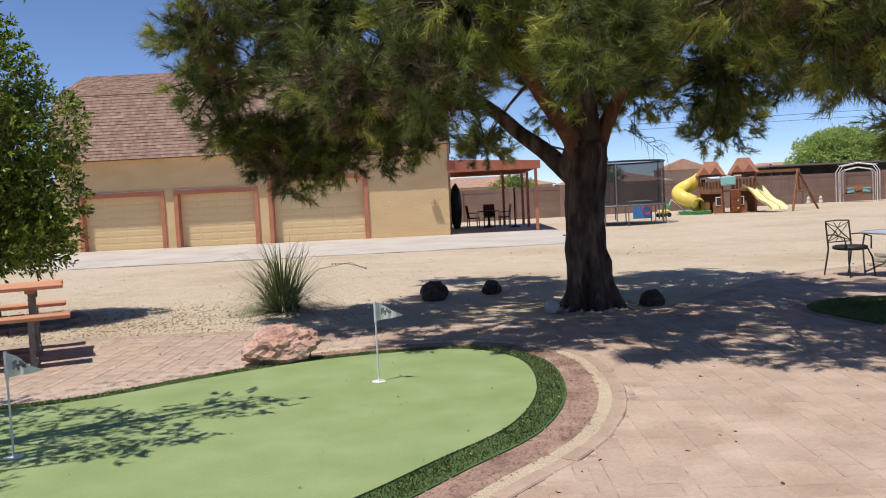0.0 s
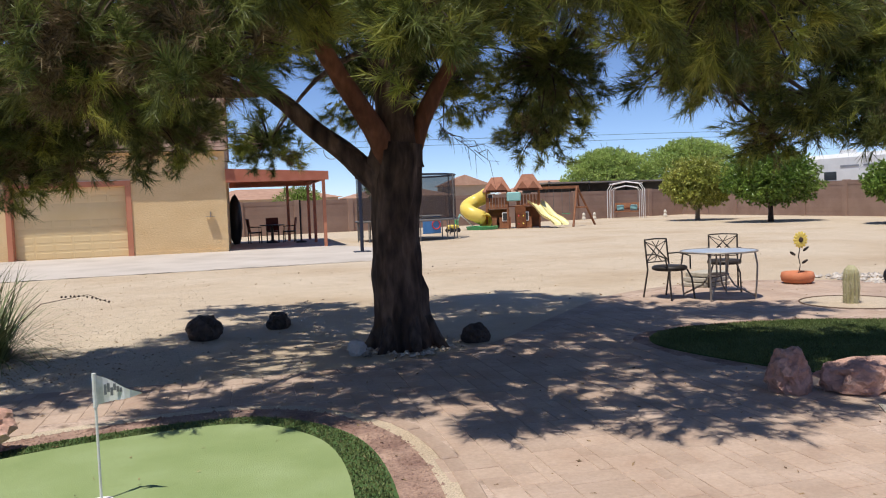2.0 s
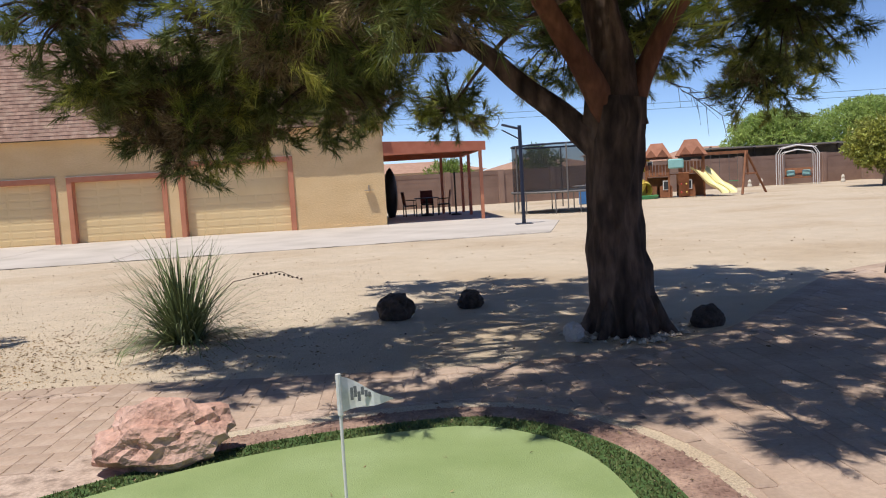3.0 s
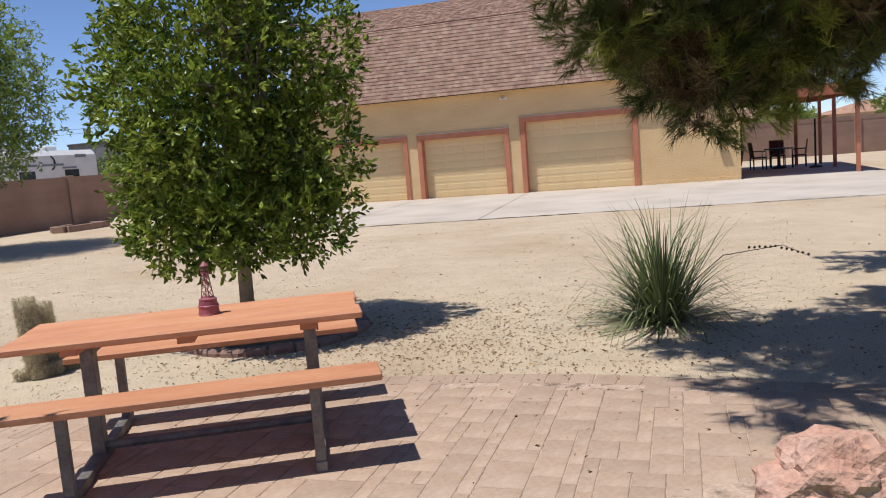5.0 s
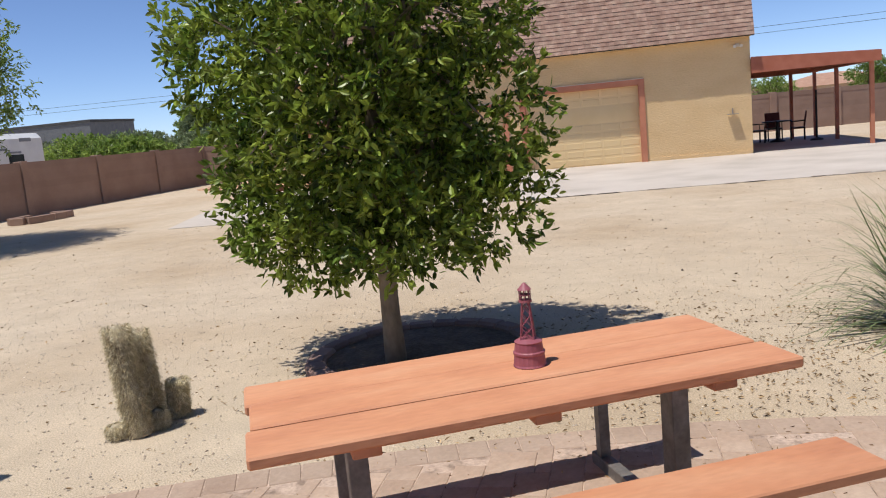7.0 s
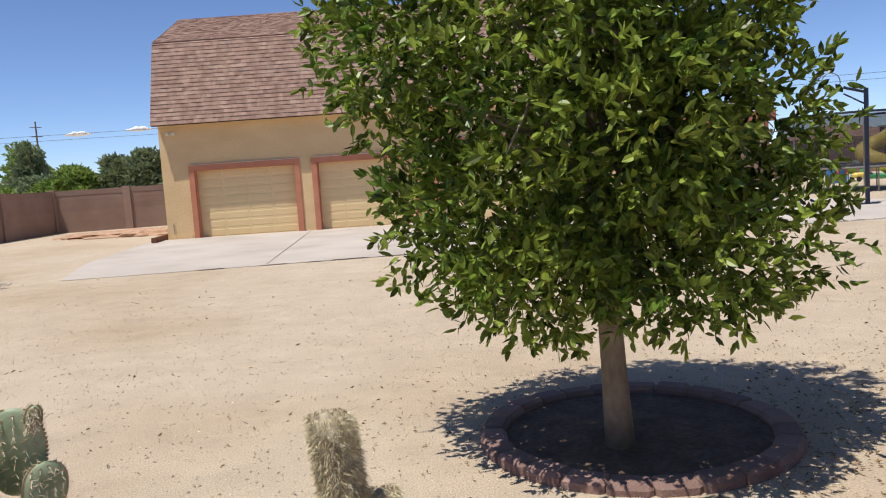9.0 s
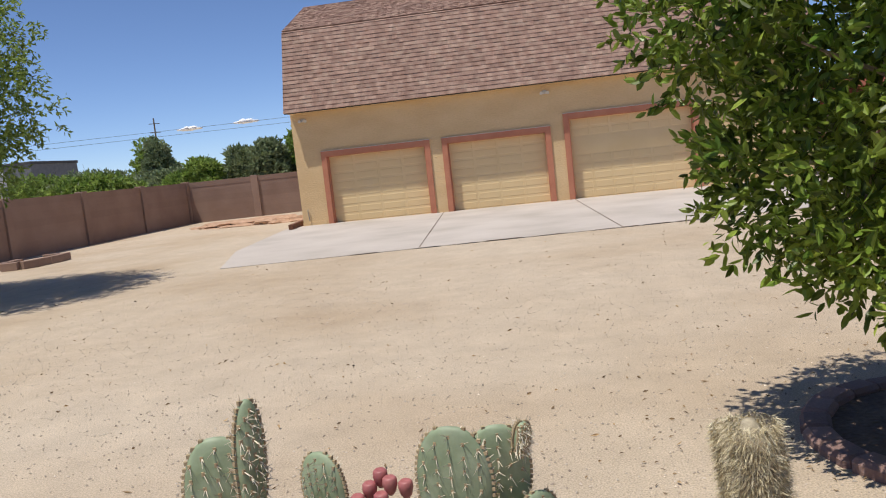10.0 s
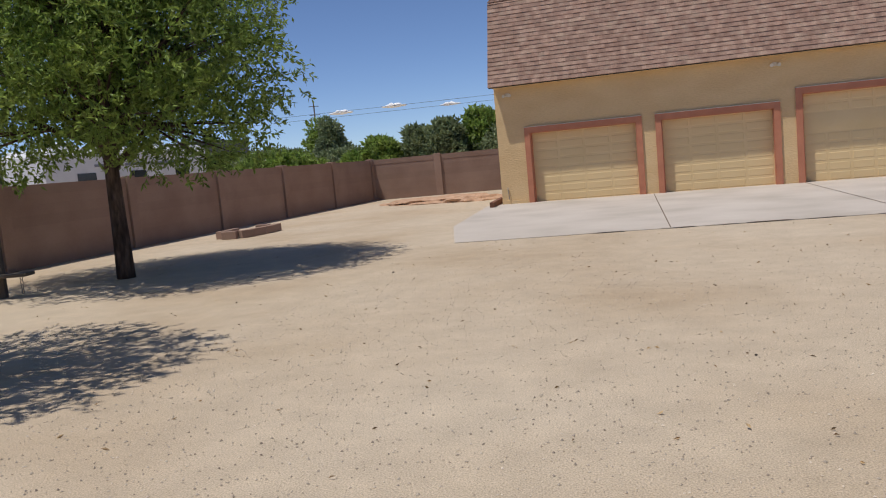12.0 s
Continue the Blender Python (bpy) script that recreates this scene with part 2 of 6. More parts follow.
    "cloud": mat("cloud_white", ((0.85, 0.85, 0.85), (0.9, 0.9, 0.9)), scale=0.01, rough=1.0),
    "slab": mat("old_slab", ((0.36, 0.33, 0.26), (0.50, 0.44, 0.36)), scale=9, rough=0.9, bump=0.004, bump_scale=40, fine=0.2),
    "dirt": mat("dirt_mound", ((0.40, 0.24, 0.15), (0.52, 0.34, 0.23)), scale=5, rough=0.97, bump=0.03, bump_scale=12, fine=0.15),
}


def net_mat():
    m = bpy.data.materials.new("net_mesh")
    m.use_nodes = True
    n, l = m.node_tree.nodes, m.node_tree.links
    b = n["Principled BSDF"]
    b.inputs["Base Color"].default_value = (0.02, 0.02, 0.025, 1)
    b.inputs["Roughness"].default_value = 0.8
    t = n.new("ShaderNodeBsdfTransparent")
    mix = n.new("ShaderNodeMixShader")
    mix.inputs[0].default_value = 0.55
    l.new(t.outputs[0], mix.inputs[1])
    l.new(b.outputs[0], mix.inputs[2])
    l.new(mix.outputs[0], n["Material Output"].inputs["Surface"])
    return m


M["net"] = net_mat()


# ---- geometry helpers ----
class Geo:
    """Vertices and faces gathered for one mesh."""

    def __init__(self):
        self.v, self.f = [], []

    def add(self, verts, faces):
        k = len(self.v)
        self.v += [tuple(p) for p in verts]
        self.f += [tuple(i + k for i in f) for f in faces]
        return self

    def box(self, c, s, m=None, bevel=0.0):
        x, y, z = s[0] / 2, s[1] / 2, s[2] / 2
        if bevel:
            b = min(bevel, x * 0.9, y * 0.9, z * 0.9)
            pts = []
            for sx, sy, sz in itertools.product((-1, 1), repeat=3):
                pts += [(sx * (x - b), sy * (y - b), sz * z), (sx * (x - b), sy * y, sz * (z - b)), (sx * x, sy * (y - b), sz * (z - b))]
            bm = bmesh.new()
            for p in pts:
                bm.verts.new(p)
            bmesh.ops.convex_hull(bm, input=bm.verts)
            bm.verts.index_update()
            vs, fs = [v.co.copy() for v in bm.verts], [[v.index for v in f.verts] for f in bm.faces]
            bm.free()
        else:
            vs = [Vector((sx * x, sy * y, sz * z)) for sx in (-1, 1) for sy in (-1, 1) for sz in (-1, 1)]
            fs = [(0, 1, 3, 2), (4, 6, 7, 5), (0, 4, 5, 1), (2, 3, 7, 6), (0, 2, 6, 4), (1, 5, 7, 3)]
        t = Matrix.Translation(c) @ (m or Matrix())
        return self.add([t @ Vector(v) for v in vs], fs)

    def tube(self, pts, radii, sides=8, cap=True, jitter=0.0):
        pts = [Vector(p) for p in pts]
        if not hasattr(radii, "__len__"):
            radii = [radii] * len(pts)
        k = len(self.v)
        side = None
        for i, p in enumerate(pts):
            d = (pts[min(i + 1, len(pts) - 1)] - pts[max(i - 1, 0)]).normalized()
            if side is None:
                side = d.cross(Vector((0, 0, 1)) if abs(d.z) < 0.9 else Vector((1, 0, 0))).normalized()
            side = (side - d * side.dot(d)).normalized()
            up = d.cross(side)
            for j in range(sides):
                a = 2 * math.pi * j / sides
                r = radii[i] * (1 + (noise.noise(p * 3 + Vector((j * 1.7, 0, 0))) * jitter if jitter else 0))
                self.v.append(tuple(p + (side * math.cos(a) + up * math.sin(a)) * r))
        n = len(pts)
        for i in range(n - 1):
            for j in range(sides):
                a, b = k + i * sides + j, k + i * sides + (j + 1) % sides
                self.f.append((a, b, b + sides, a + sides))
        if cap:
            self.f.append(tuple(k + j for j in range(sides))[::-1])
            self.f.append(tuple(k + (n - 1) * sides + j for j in range(sides)))
        return self

    def lathe(self, profile, sides=20, c=(0, 0, 0), sx=1.0, sy=1.0):
        k = len(self.v)
        for r, z in profile:
            for j in range(sides):
                a = 2 * math.pi * j / sides
                self.v.append((c[0] + r * math.cos(a) * sx, c[1] + r * math.sin(a) * sy, c[2] + z))
        for i in range(len(profile) - 1):
            for j in range(sides):
                a, b = k + i * sides + j, k + i * sides + (j + 1) % sides
                self.f.append((a, b, b + sides, a + sides))
        self.f.append(tuple(k + j for j in range(sides))[::-1])
        self.f.append(tuple(k + (len(profile) - 1) * sides + j for j in range(sides)))
        return self

    def blob(self, c, r, rough=0.2, seed=0, sub=3, freq=1.6, flat=False, m=None):
        bm = bmesh.new()
        bmesh.ops.create_icosphere(bm, subdivisions=sub, radius=1)
        bm.verts.index_update()
        vs = []
        for v in bm.verts:
            p = v.co.copy()
            q = p * freq + Vector((seed * 7.3, seed * 3.1, seed))
            k = 1 + rough * (noise.noise(q) + 0.5 * noise.noise(q * 2.3) + 0.25 * noise.noise(q * 5))
            if flat:
                k *= 1 - 0.22 * abs(noise.noise(q * 1.3)) - 0.12 * abs(noise.noise(q * 3.1)) - 0.05 * abs(noise.noise(q * 9))
            p = p * k
            p = Vector((p.x * r[0], p.y * r[1], p.z * r[2]))
            if m:
                p = m @ p
            vs.append(p + Vector(c))
        self.add(vs, [[v.index for v in f.verts] for f in bm.faces])
        bm.free()
        return self

    def slab(self, outline, z0, z1):
        n = len(outline)
        self.add([(x, y, z1) for x, y in outline] + [(x, y, z0) for x, y in outline],
                 [tuple(range(n)), tuple(range(2 * n - 1, n - 1, -1))] + [(i, n + i, n + (i + 1) % n, (i + 1) % n) for i in range(n)])
        return self





def part(name, geo, material, parent=None, label="", kind="", smooth=False):
    me = geo if isinstance(geo, bpy.types.Mesh) else bpy.data.meshes.new(name)
    if not isinstance(geo, bpy.types.Mesh):
        me.from_pydata(geo.v, [], geo.f)
        me.materials.append(M[material])
        if smooth:
            me.polygons.foreach_set("use_smooth", [True] * len(me.polygons))
        me.update()
    ob = new(name, me)
    ob.parent = parent
    return tagged(ob, label=label, kind=kind)


def array_part(name, verts, faces, material, parent=None, label="", kind="", smooth=False):
    """A mesh from numpy arrays; all faces have the same number of corners."""
    me = bpy.data.meshes.new(name)
    k = faces.shape[1]
    me.vertices.add(len(verts))
    me.vertices.foreach_set("co", verts.astype(np.float32).ravel())
    me.loops.add(faces.size)
    me.loops.foreach_set("vertex_index", faces.astype(np.int32).ravel())
    me.polygons.add(len(faces))
    me.polygons.foreach_set("loop_start", np.arange(0, faces.size, k, dtype=np.int32))
    me.polygons.foreach_set("use_smooth", np.full(len(faces), smooth))
    me.update(calc_edges=True)
    me.validate()
    me.materials.append(M[material])
    ob = new(name, me)
    ob.parent = parent
    return tagged(ob, label=label, kind=kind)


def thing(name, at=(0, 0, 0), turn=0.0, label="", category="", group=""):
    ob = new(name)
    ob.empty_display_size = 0.2
    ob.matrix_world = pose(*at, 0, 0, turn)
    return tagged(ob, label=label, category=category, group=group)


def unit(a):
    return a / np.maximum(np.linalg.norm(a, axis=-1, keepdims=True), 1e-9)


def spline(points, steps=8, closed=True):
    """A smooth curve through plan points."""
    P = [np.array(p, float) for p in points]
    n = len(P)
    out = []
    for i in range(n if closed else n - 1):
        g = lambda k: P[k % n] if closed else P[min(max(k, 0), n - 1)]
        a, b, c, d = g(i - 1), g(i), g(i + 1), g(i + 2)
        for s in range(steps):
            t = s / steps
            out.append(tuple(0.5 * (2 * b + (c - a) * t + (2 * a - 5 * b + 4 * c - d) * t * t + (3 * b - a - 3 * c + d) * t ** 3)))
    return out if closed else out + [tuple(P[-1])]


def offset(outline, d):
    """The outline of a plan shape moved outwards by d; it runs counter-clockwise."""
    n = len(outline)
    out = []
    for i, (x, y) in enumerate(outline):
        (ax, ay), (bx, by) = outline[i - 1], outline[(i + 1) % n]
        l = math.hypot(bx - ax, by - ay)
        out.append((x + (by - ay) / l * d, y - (bx - ax) / l * d))
    return out


def inside(x, y, outline):
    """Which of the points x, y (arrays) lie in the outline."""
    hit = np.zeros(len(x), bool)
    n = len(outline)
    for i in range(n):
        (ax, ay), (bx, by) = outline[i], outline[(i + 1) % n]
        c = (ay > y) != (by > y)
        with np.errstate(divide="ignore", invalid="ignore"):
            hit ^= c & (x < (bx - ax) * (y - ay) / (by - ay) + ax)
    return hit


def leaves(rng, at, way, length, width, fold=0.25):
    """Rhombic folded leaves from base points, along ways; returns vertices and triangles."""
    n = len(at)
    way = unit(way)
    side = unit(np.cross(way, unit(rng.normal(size=(n, 3)))))
    nor = np.cross(way, side)
    L = (length * rng.uniform(0.7, 1.25, n))[:, None]
    W = (width * rng.uniform(0.75, 1.2, n))[:, None]
    mid = at + way * L * 0.5
    v = np.stack([at, mid + side * W * 0.5 + nor * W * fold, at + way * L, mid - side * W * 0.5 + nor * W * fold], 1).reshape(-1, 3)
    k = np.arange(n)[:, None] * 4
    f = np.concatenate([k + [0, 1, 2], k + [0, 2, 3]], 0)
    return v, f


def oval_leaves(rng, at, way, length, width, fold=0.2):
    """Oval folded leaves of four triangles each."""
    n = len(at)
    way = unit(way)
    side = unit(np.cross(way, unit(rng.normal(size=(n, 3)))))
    nor = np.cross(way, side)
    L = (length * rng.uniform(0.7, 1.25, n))[:, None]
    W = (width * rng.uniform(0.8, 1.15, n))[:, None]
    edge = lambda u, s, k: at + way * L * u + side * W * s * k + nor * W * fold * k - nor * L * 0.12 * u * u
    v = np.stack([at, edge(0.3, 1, 0.45), edge(0.68, 1, 0.42), edge(1.0, 1, 0.0), edge(0.68, -1, 0.42), edge(0.3, -1, 0.45)], 1).reshape(-1, 3)
    k = np.arange(n)[:, None] * 6
    return v, np.concatenate([k + [0, 1, 2], k + [0, 2, 3], k + [0, 3, 4], k + [0, 4, 5]], 0)


def lobe_points(rng, lobes, n, shell=0.55):
    """Points spread in ellipsoid lobes (x, y, z, rx, ry, rz), mostly near their skin, and the ways outwards."""
    lobes = np.array(lobes, float)
    w = lobes[:, 3] * lobes[:, 4] + lobes[:, 3] * lobes[:, 5]
    which = rng.choice(len(lobes), n, p=w / w.sum())
    d = unit(rng.normal(size=(n, 3)))
    r = rng.uniform(shell, 1.0, n) ** 0.8
    c = lobes[which]
    return c[:, :3] + d * c[:, 3:] * r[:, None], d


def sprigs(rng, at, way, per, length, width, spread=0.9, twig=0.12, shape=leaves):
    """Small twigs of several leaves each."""
    n = len(at)
    t = rng.uniform(0, 1, (n, per, 1))
    base = at[:, None] + way[:, None] * t * twig
    dirs = way[:, None] + rng.normal(size=(n, per, 3)) * spread
    return shape(rng, base.reshape(-1, 3), dirs.reshape(-1, 3), length, width)

# ---- ground ----
g = Geo()
g.add([(-1500, -1500, 0), (1500, -1500, 0), (1500, 1500, 0), (-1500, 1500, 0)], [(0, 1, 2, 3)])
tagged(part("ground", g, "sand"), label="pale tan sandy yard strewn with fine grit", category="ground", kind="structure")

PAVED = spline([(-9.6, -26.5), (-9.2, -24.3), (-7.4, -22.6), (-6.0, -21.85), (-4.2, -21.3), (-2.6, -21.15), (-1.2, -21.3), (0.9, -21.4), (2.6, -20.9),
                (4.2, -19.2), (5.6, -17.8), (7.6, -17.1), (9.2, -17.9), (10.3, -19.8), (11.5, -22.5), (12, -27), (11, -31), (4, -33), (-4, -33), (-9, -31)], 6)[::-1]
GREEN = spline([(-0.14, -26.85), (0.45, -26.12), (0.92, -25.45), (1.17, -24.5), (1.1, -23.4), (0.55, -22.74), (-0.3, -22.76), (-1.1, -23.04),
                (-1.9, -23.6), (-2.6, -24.15), (-3.6, -24.5), (-4.5, -25.3), (-4.3, -26.9), (-2.9, -27.9), (-1.2, -27.7)], 7)
LAWN = spline([(4.25, -21.9), (4.3, -21.2), (4.9, -20.78), (6.07, -20.84), (6.9, -21.2), (7.7, -21.85), (8.4, -22.6), (8.6, -23.5), (7.8, -24.0),
               (6.6, -23.6), (5.6, -23.36), (4.75, -23.1)], 7)[::-1]
if sum(a[0] * b[1] - b[0] * a[1] for a, b in zip(GREEN, GREEN[1:] + GREEN[:1])) < 0:
    GREEN = GREEN[::-1]
if sum(a[0] * b[1] - b[0] * a[1] for a, b in zip(LAWN, LAWN[1:] + LAWN[:1])) < 0:
    LAWN = LAWN[::-1]
tagged(part("pavement", Geo().slab(PAVED, -0.05, 0.0085), "joint"), label="sand-filled bed under pinkish concrete pavers", category="paving", kind="structure")
tagged(part("concrete_apron", Geo().slab([(-15.4, -0.3), (-14.6, -6.5), (-13.6, -9.75), (-9.9, -9.4), (-6.3, -9.1), (-2.65, -8.7), (3.9, -8.3), (5.2, -3.4), (3.7, 0.5), (3.7, 8), (0.3, 8), (0.0, 0.1), (-15.0, 0.1)], -0.05, 0.012), "concrete"),
       label="grey concrete apron in front of the garage doors", category="paving", kind="structure")
joint = Geo()
for a, b in (((-10.62, -0.1), (-9.91, -9.3)), ((-6.72, -0.1), (-6.2, -9.05))):
    d = Vector((b[0] - a[0], b[1] - a[1], 0)).normalized()
    s = Vector((-d.y, d.x, 0)) * 0.009
    joint.add([(a[0] + s.x, a[1] + s.y, 0.017), (b[0] + s.x, b[1] + s.y, 0.017), (b[0] - s.x, b[1] - s.y, 0.017), (a[0] - s.x, a[1] - s.y, 0.017)], [(0, 3, 2, 1)])
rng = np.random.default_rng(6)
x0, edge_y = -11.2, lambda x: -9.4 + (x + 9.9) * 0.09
while x0 < 3.6:  # painted shade: broken dark strips where the slab stands proud of the sand
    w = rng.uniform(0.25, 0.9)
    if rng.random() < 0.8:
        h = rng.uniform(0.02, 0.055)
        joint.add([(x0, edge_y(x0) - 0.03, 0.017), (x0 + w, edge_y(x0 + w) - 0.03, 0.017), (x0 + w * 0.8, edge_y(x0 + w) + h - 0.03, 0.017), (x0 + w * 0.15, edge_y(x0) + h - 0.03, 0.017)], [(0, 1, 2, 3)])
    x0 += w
# real slab joints together with the painted edge shade
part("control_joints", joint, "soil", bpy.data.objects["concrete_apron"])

green = thing("putting_green", (0, 0, 0), label="light green artificial putting green with a darker turf collar", category="putting green")
part("collar", Geo().slab(GREEN, 0, 0.018), "turf", green, "dark green turf collar")
part("putting_surface", Geo().slab(offset(GREEN, -0.21), 0, 0.030), "green", green, "light green putting surface")
lawn = thing("lawn", (0, 0, 0), label="dark green artificial turf bed edged by a brick kerb", category="lawn")
part("turf", Geo().slab(LAWN, 0, 0.02), "turf", lawn)


def blades(rng, n, box, test, height, z, name, parent):
    x, y = rng.uniform(box[0], box[1], n), rng.uniform(box[2], box[3], n)
    ok = test(x, y)
    at = np.stack([x, y, np.full(n, z)], 1)[ok]
    way = np.array([0, 0, 1.0]) + rng.normal(size=(len(at), 3)) * 0.5
    way[:, 2] = np.abs(way[:, 2])
    way = unit(way)
    side = unit(np.cross(way, rng.normal(size=way.shape))) * 0.006
    h = (height * rng.uniform(0.5, 1.3, len(at)))[:, None]
    v = np.stack([at - side, at + side, at + way * h], 1).reshape(-1, 3)
    array_part(name, v, np.arange(len(v)).reshape(-1, 3), "blade", parent, kind="stuff")


rng = np.random.default_rng(5)
INNER, INNER2 = offset(GREEN, -0.21), offset(GREEN, -0.015)
blades(rng, 160000, (-3.6, 1.3, -27.0, -22.6), lambda x, y: inside(x, y, INNER2) & ~inside(x, y, INNER), 0.02, 0.016, "turf_pile", green)
blades(rng, 150000, (4.1, 8.8, -24.2, -20.6), lambda x, y: inside(x, y, LAWN), 0.022, 0.018, "turf_pile", lawn)


def strip(outline, lo, hi, keep):
    a, b = offset(outline, lo), offset(outline, hi)
    z = 0.012 if lo else 0.0105
    n = len(a)
    g = Geo()
    for i in range(n):
        j = (i + 1) % n
        if keep(*a[i]) and keep(*a[j]):
            g.add([(*a[i], z), (*b[i], z), (*b[j], z), (*a[j], z)], [(0, 1, 2, 3)])
    return g


tagged(part("dirt_border", strip(GREEN, 0.22, 0.33, lambda x, y: x > -1.4 and y > -28), "sand"), label="pale sandy dirt band inside the edging bricks", category="dirt", kind="structure")
tagged(part("gravel_border", strip(GREEN, 0, 0.25, lambda x, y: x > -1.4 and y > -28), "gravel"), label="reddish crushed gravel band round the putting green", category="gravel", kind="structure")
tagged(part("gravel_border", strip(LAWN, 0, 0.16, lambda x, y: True), "gravel"), label="reddish crushed gravel band round the turf bed", category="gravel", kind="structure")


def scatter(rng, x, y, z, size, material, name, parent, flat=0.6, label=""):
    """Small irregular stones, each a squashed octahedron."""
    n = len(x)
    base = np.array([(1, 0, 0), (0, 1, 0), (-1, 0, 0), (0, -1, 0), (0, 0, 1), (0, 0, -0.6)], float)
    tri = np.array([(0, 1, 4), (1, 2, 4), (2, 3, 4), (3, 0, 4), (1, 0, 5), (2, 1, 5), (3, 2, 5), (0, 3, 5)])
    s = size * rng.uniform(0.5, 1.5, (n, 1, 1))
    a = rng.uniform(0, 6.3, n)
    v = base[None] * s * rng.uniform(0.7, 1.3, (n, 6, 1)) * np.array([1, 0.75, flat])
    c, q = np.cos(a)[:, None], np.sin(a)[:, None]
    v = np.stack([v[..., 0] * c - v[..., 1] * q + x[:, None], v[..., 0] * q + v[..., 1] * c + y[:, None], v[..., 2] + z], -1)
    f = (np.arange(n)[:, None, None] * 6 + tri[None]).reshape(-1, 3)
    return array_part(name, v.reshape(-1, 3), f, material, parent, label, kind="stuff")


n = 9000
x, y = rng.uniform(-1.6, 1.7, n), rng.uniform(-27.5, -22.3, n)
ok = inside(x, y, offset(GREEN, 0.24)) & ~inside(x, y, GREEN) & (x > -1.4)
scatter(rng, x[ok], y[ok], 0.012, 0.012, "gravel", "gravel_stones", bpy.data.objects["gravel_border"])

# ---- barn ----
barn = thing("barn", (0, 0, 0), label="tan stucco garage barn with gambrel brown shingle roof", category="garage")
DOORS = ((-14.18, -10.83, 2.21), (-10.47, -7.24, 2.21), (-6.86, -3.05, 2.52))
W = 0.16
xs = [-15.0] + [q for a, b, h in DOORS for q in (a + W, b - W)] + [0.0]
zs = sorted({0.0, 3.42, *(h - W for a, b, h in DOORS)})
bm = bmesh.new()
for x0, x1 in zip(xs, xs[1:]):
    for z0, z1 in zip(zs, zs[1:]):
        if not any(a < (x0 + x1) / 2 - W / 2 + 0.08 < b and z1 <= h - W + 1e-6 and a + W <= x0 + 1e-6 and x1 <= b - W + 1e-6 for a, b, h in DOORS):
            bm.faces.new([bm.verts.new((x, 0, z)) for x, z in ((x0, z0), (x1, z0), (x1, z1), (x0, z1))])
bmesh.ops.remove_doubles(bm, verts=bm.verts[:], dist=1e-4)
ext = bmesh.ops.extrude_face_region(bm, geom=bm.faces[:])
bmesh.ops.translate(bm, vec=(0, 0.3, 0), verts=[v for v in ext["geom"] if isinstance(v, bmesh.types.BMVert)])
bmesh.ops.recalc_face_normals(bm, faces=bm.faces[:])
wf = bpy.data.meshes.new("wall_front")
bm.to_mesh(wf)
bm.free()
wf.materials.append(M["stucco"])
part("wall_front", wf, "stucco", barn)
g = Geo().box((-7.5, 6.55, 1.71), (15, 0.3, 3.42)).box((-14.85, 3.35, 1.71), (0.3, 6.1, 3.42)).box((-0.15, 3.35, 1.71), (0.3, 6.1, 3.42))
for x0, x1 in ((-15, -14.8), (-0.2, 0)):
    prof = [(0, 3.42), (6.7, 3.42), (6.2, 5.85), (3.35, 7.05), (0.6, 5.85)]
    k = len(g.v)
    g.add([(x0, a, b) for a, b in prof] + [(x1, a, b) for a, b in prof], [(0, 4, 3, 2, 1), (5, 6, 7, 8, 9)] + [(i, (i + 1) % 5, 5 + (i + 1) % 5, 5 + i) for i in range(5)])
part("wall_sides", g, "stucco", barn)
for x, w in ((-1.5, 2.98), (-14.62, 0.76)):
    part("plinth", Geo().box((x, -0.015, 0.06), (w, 0.03, 0.12)), "stucco", barn)
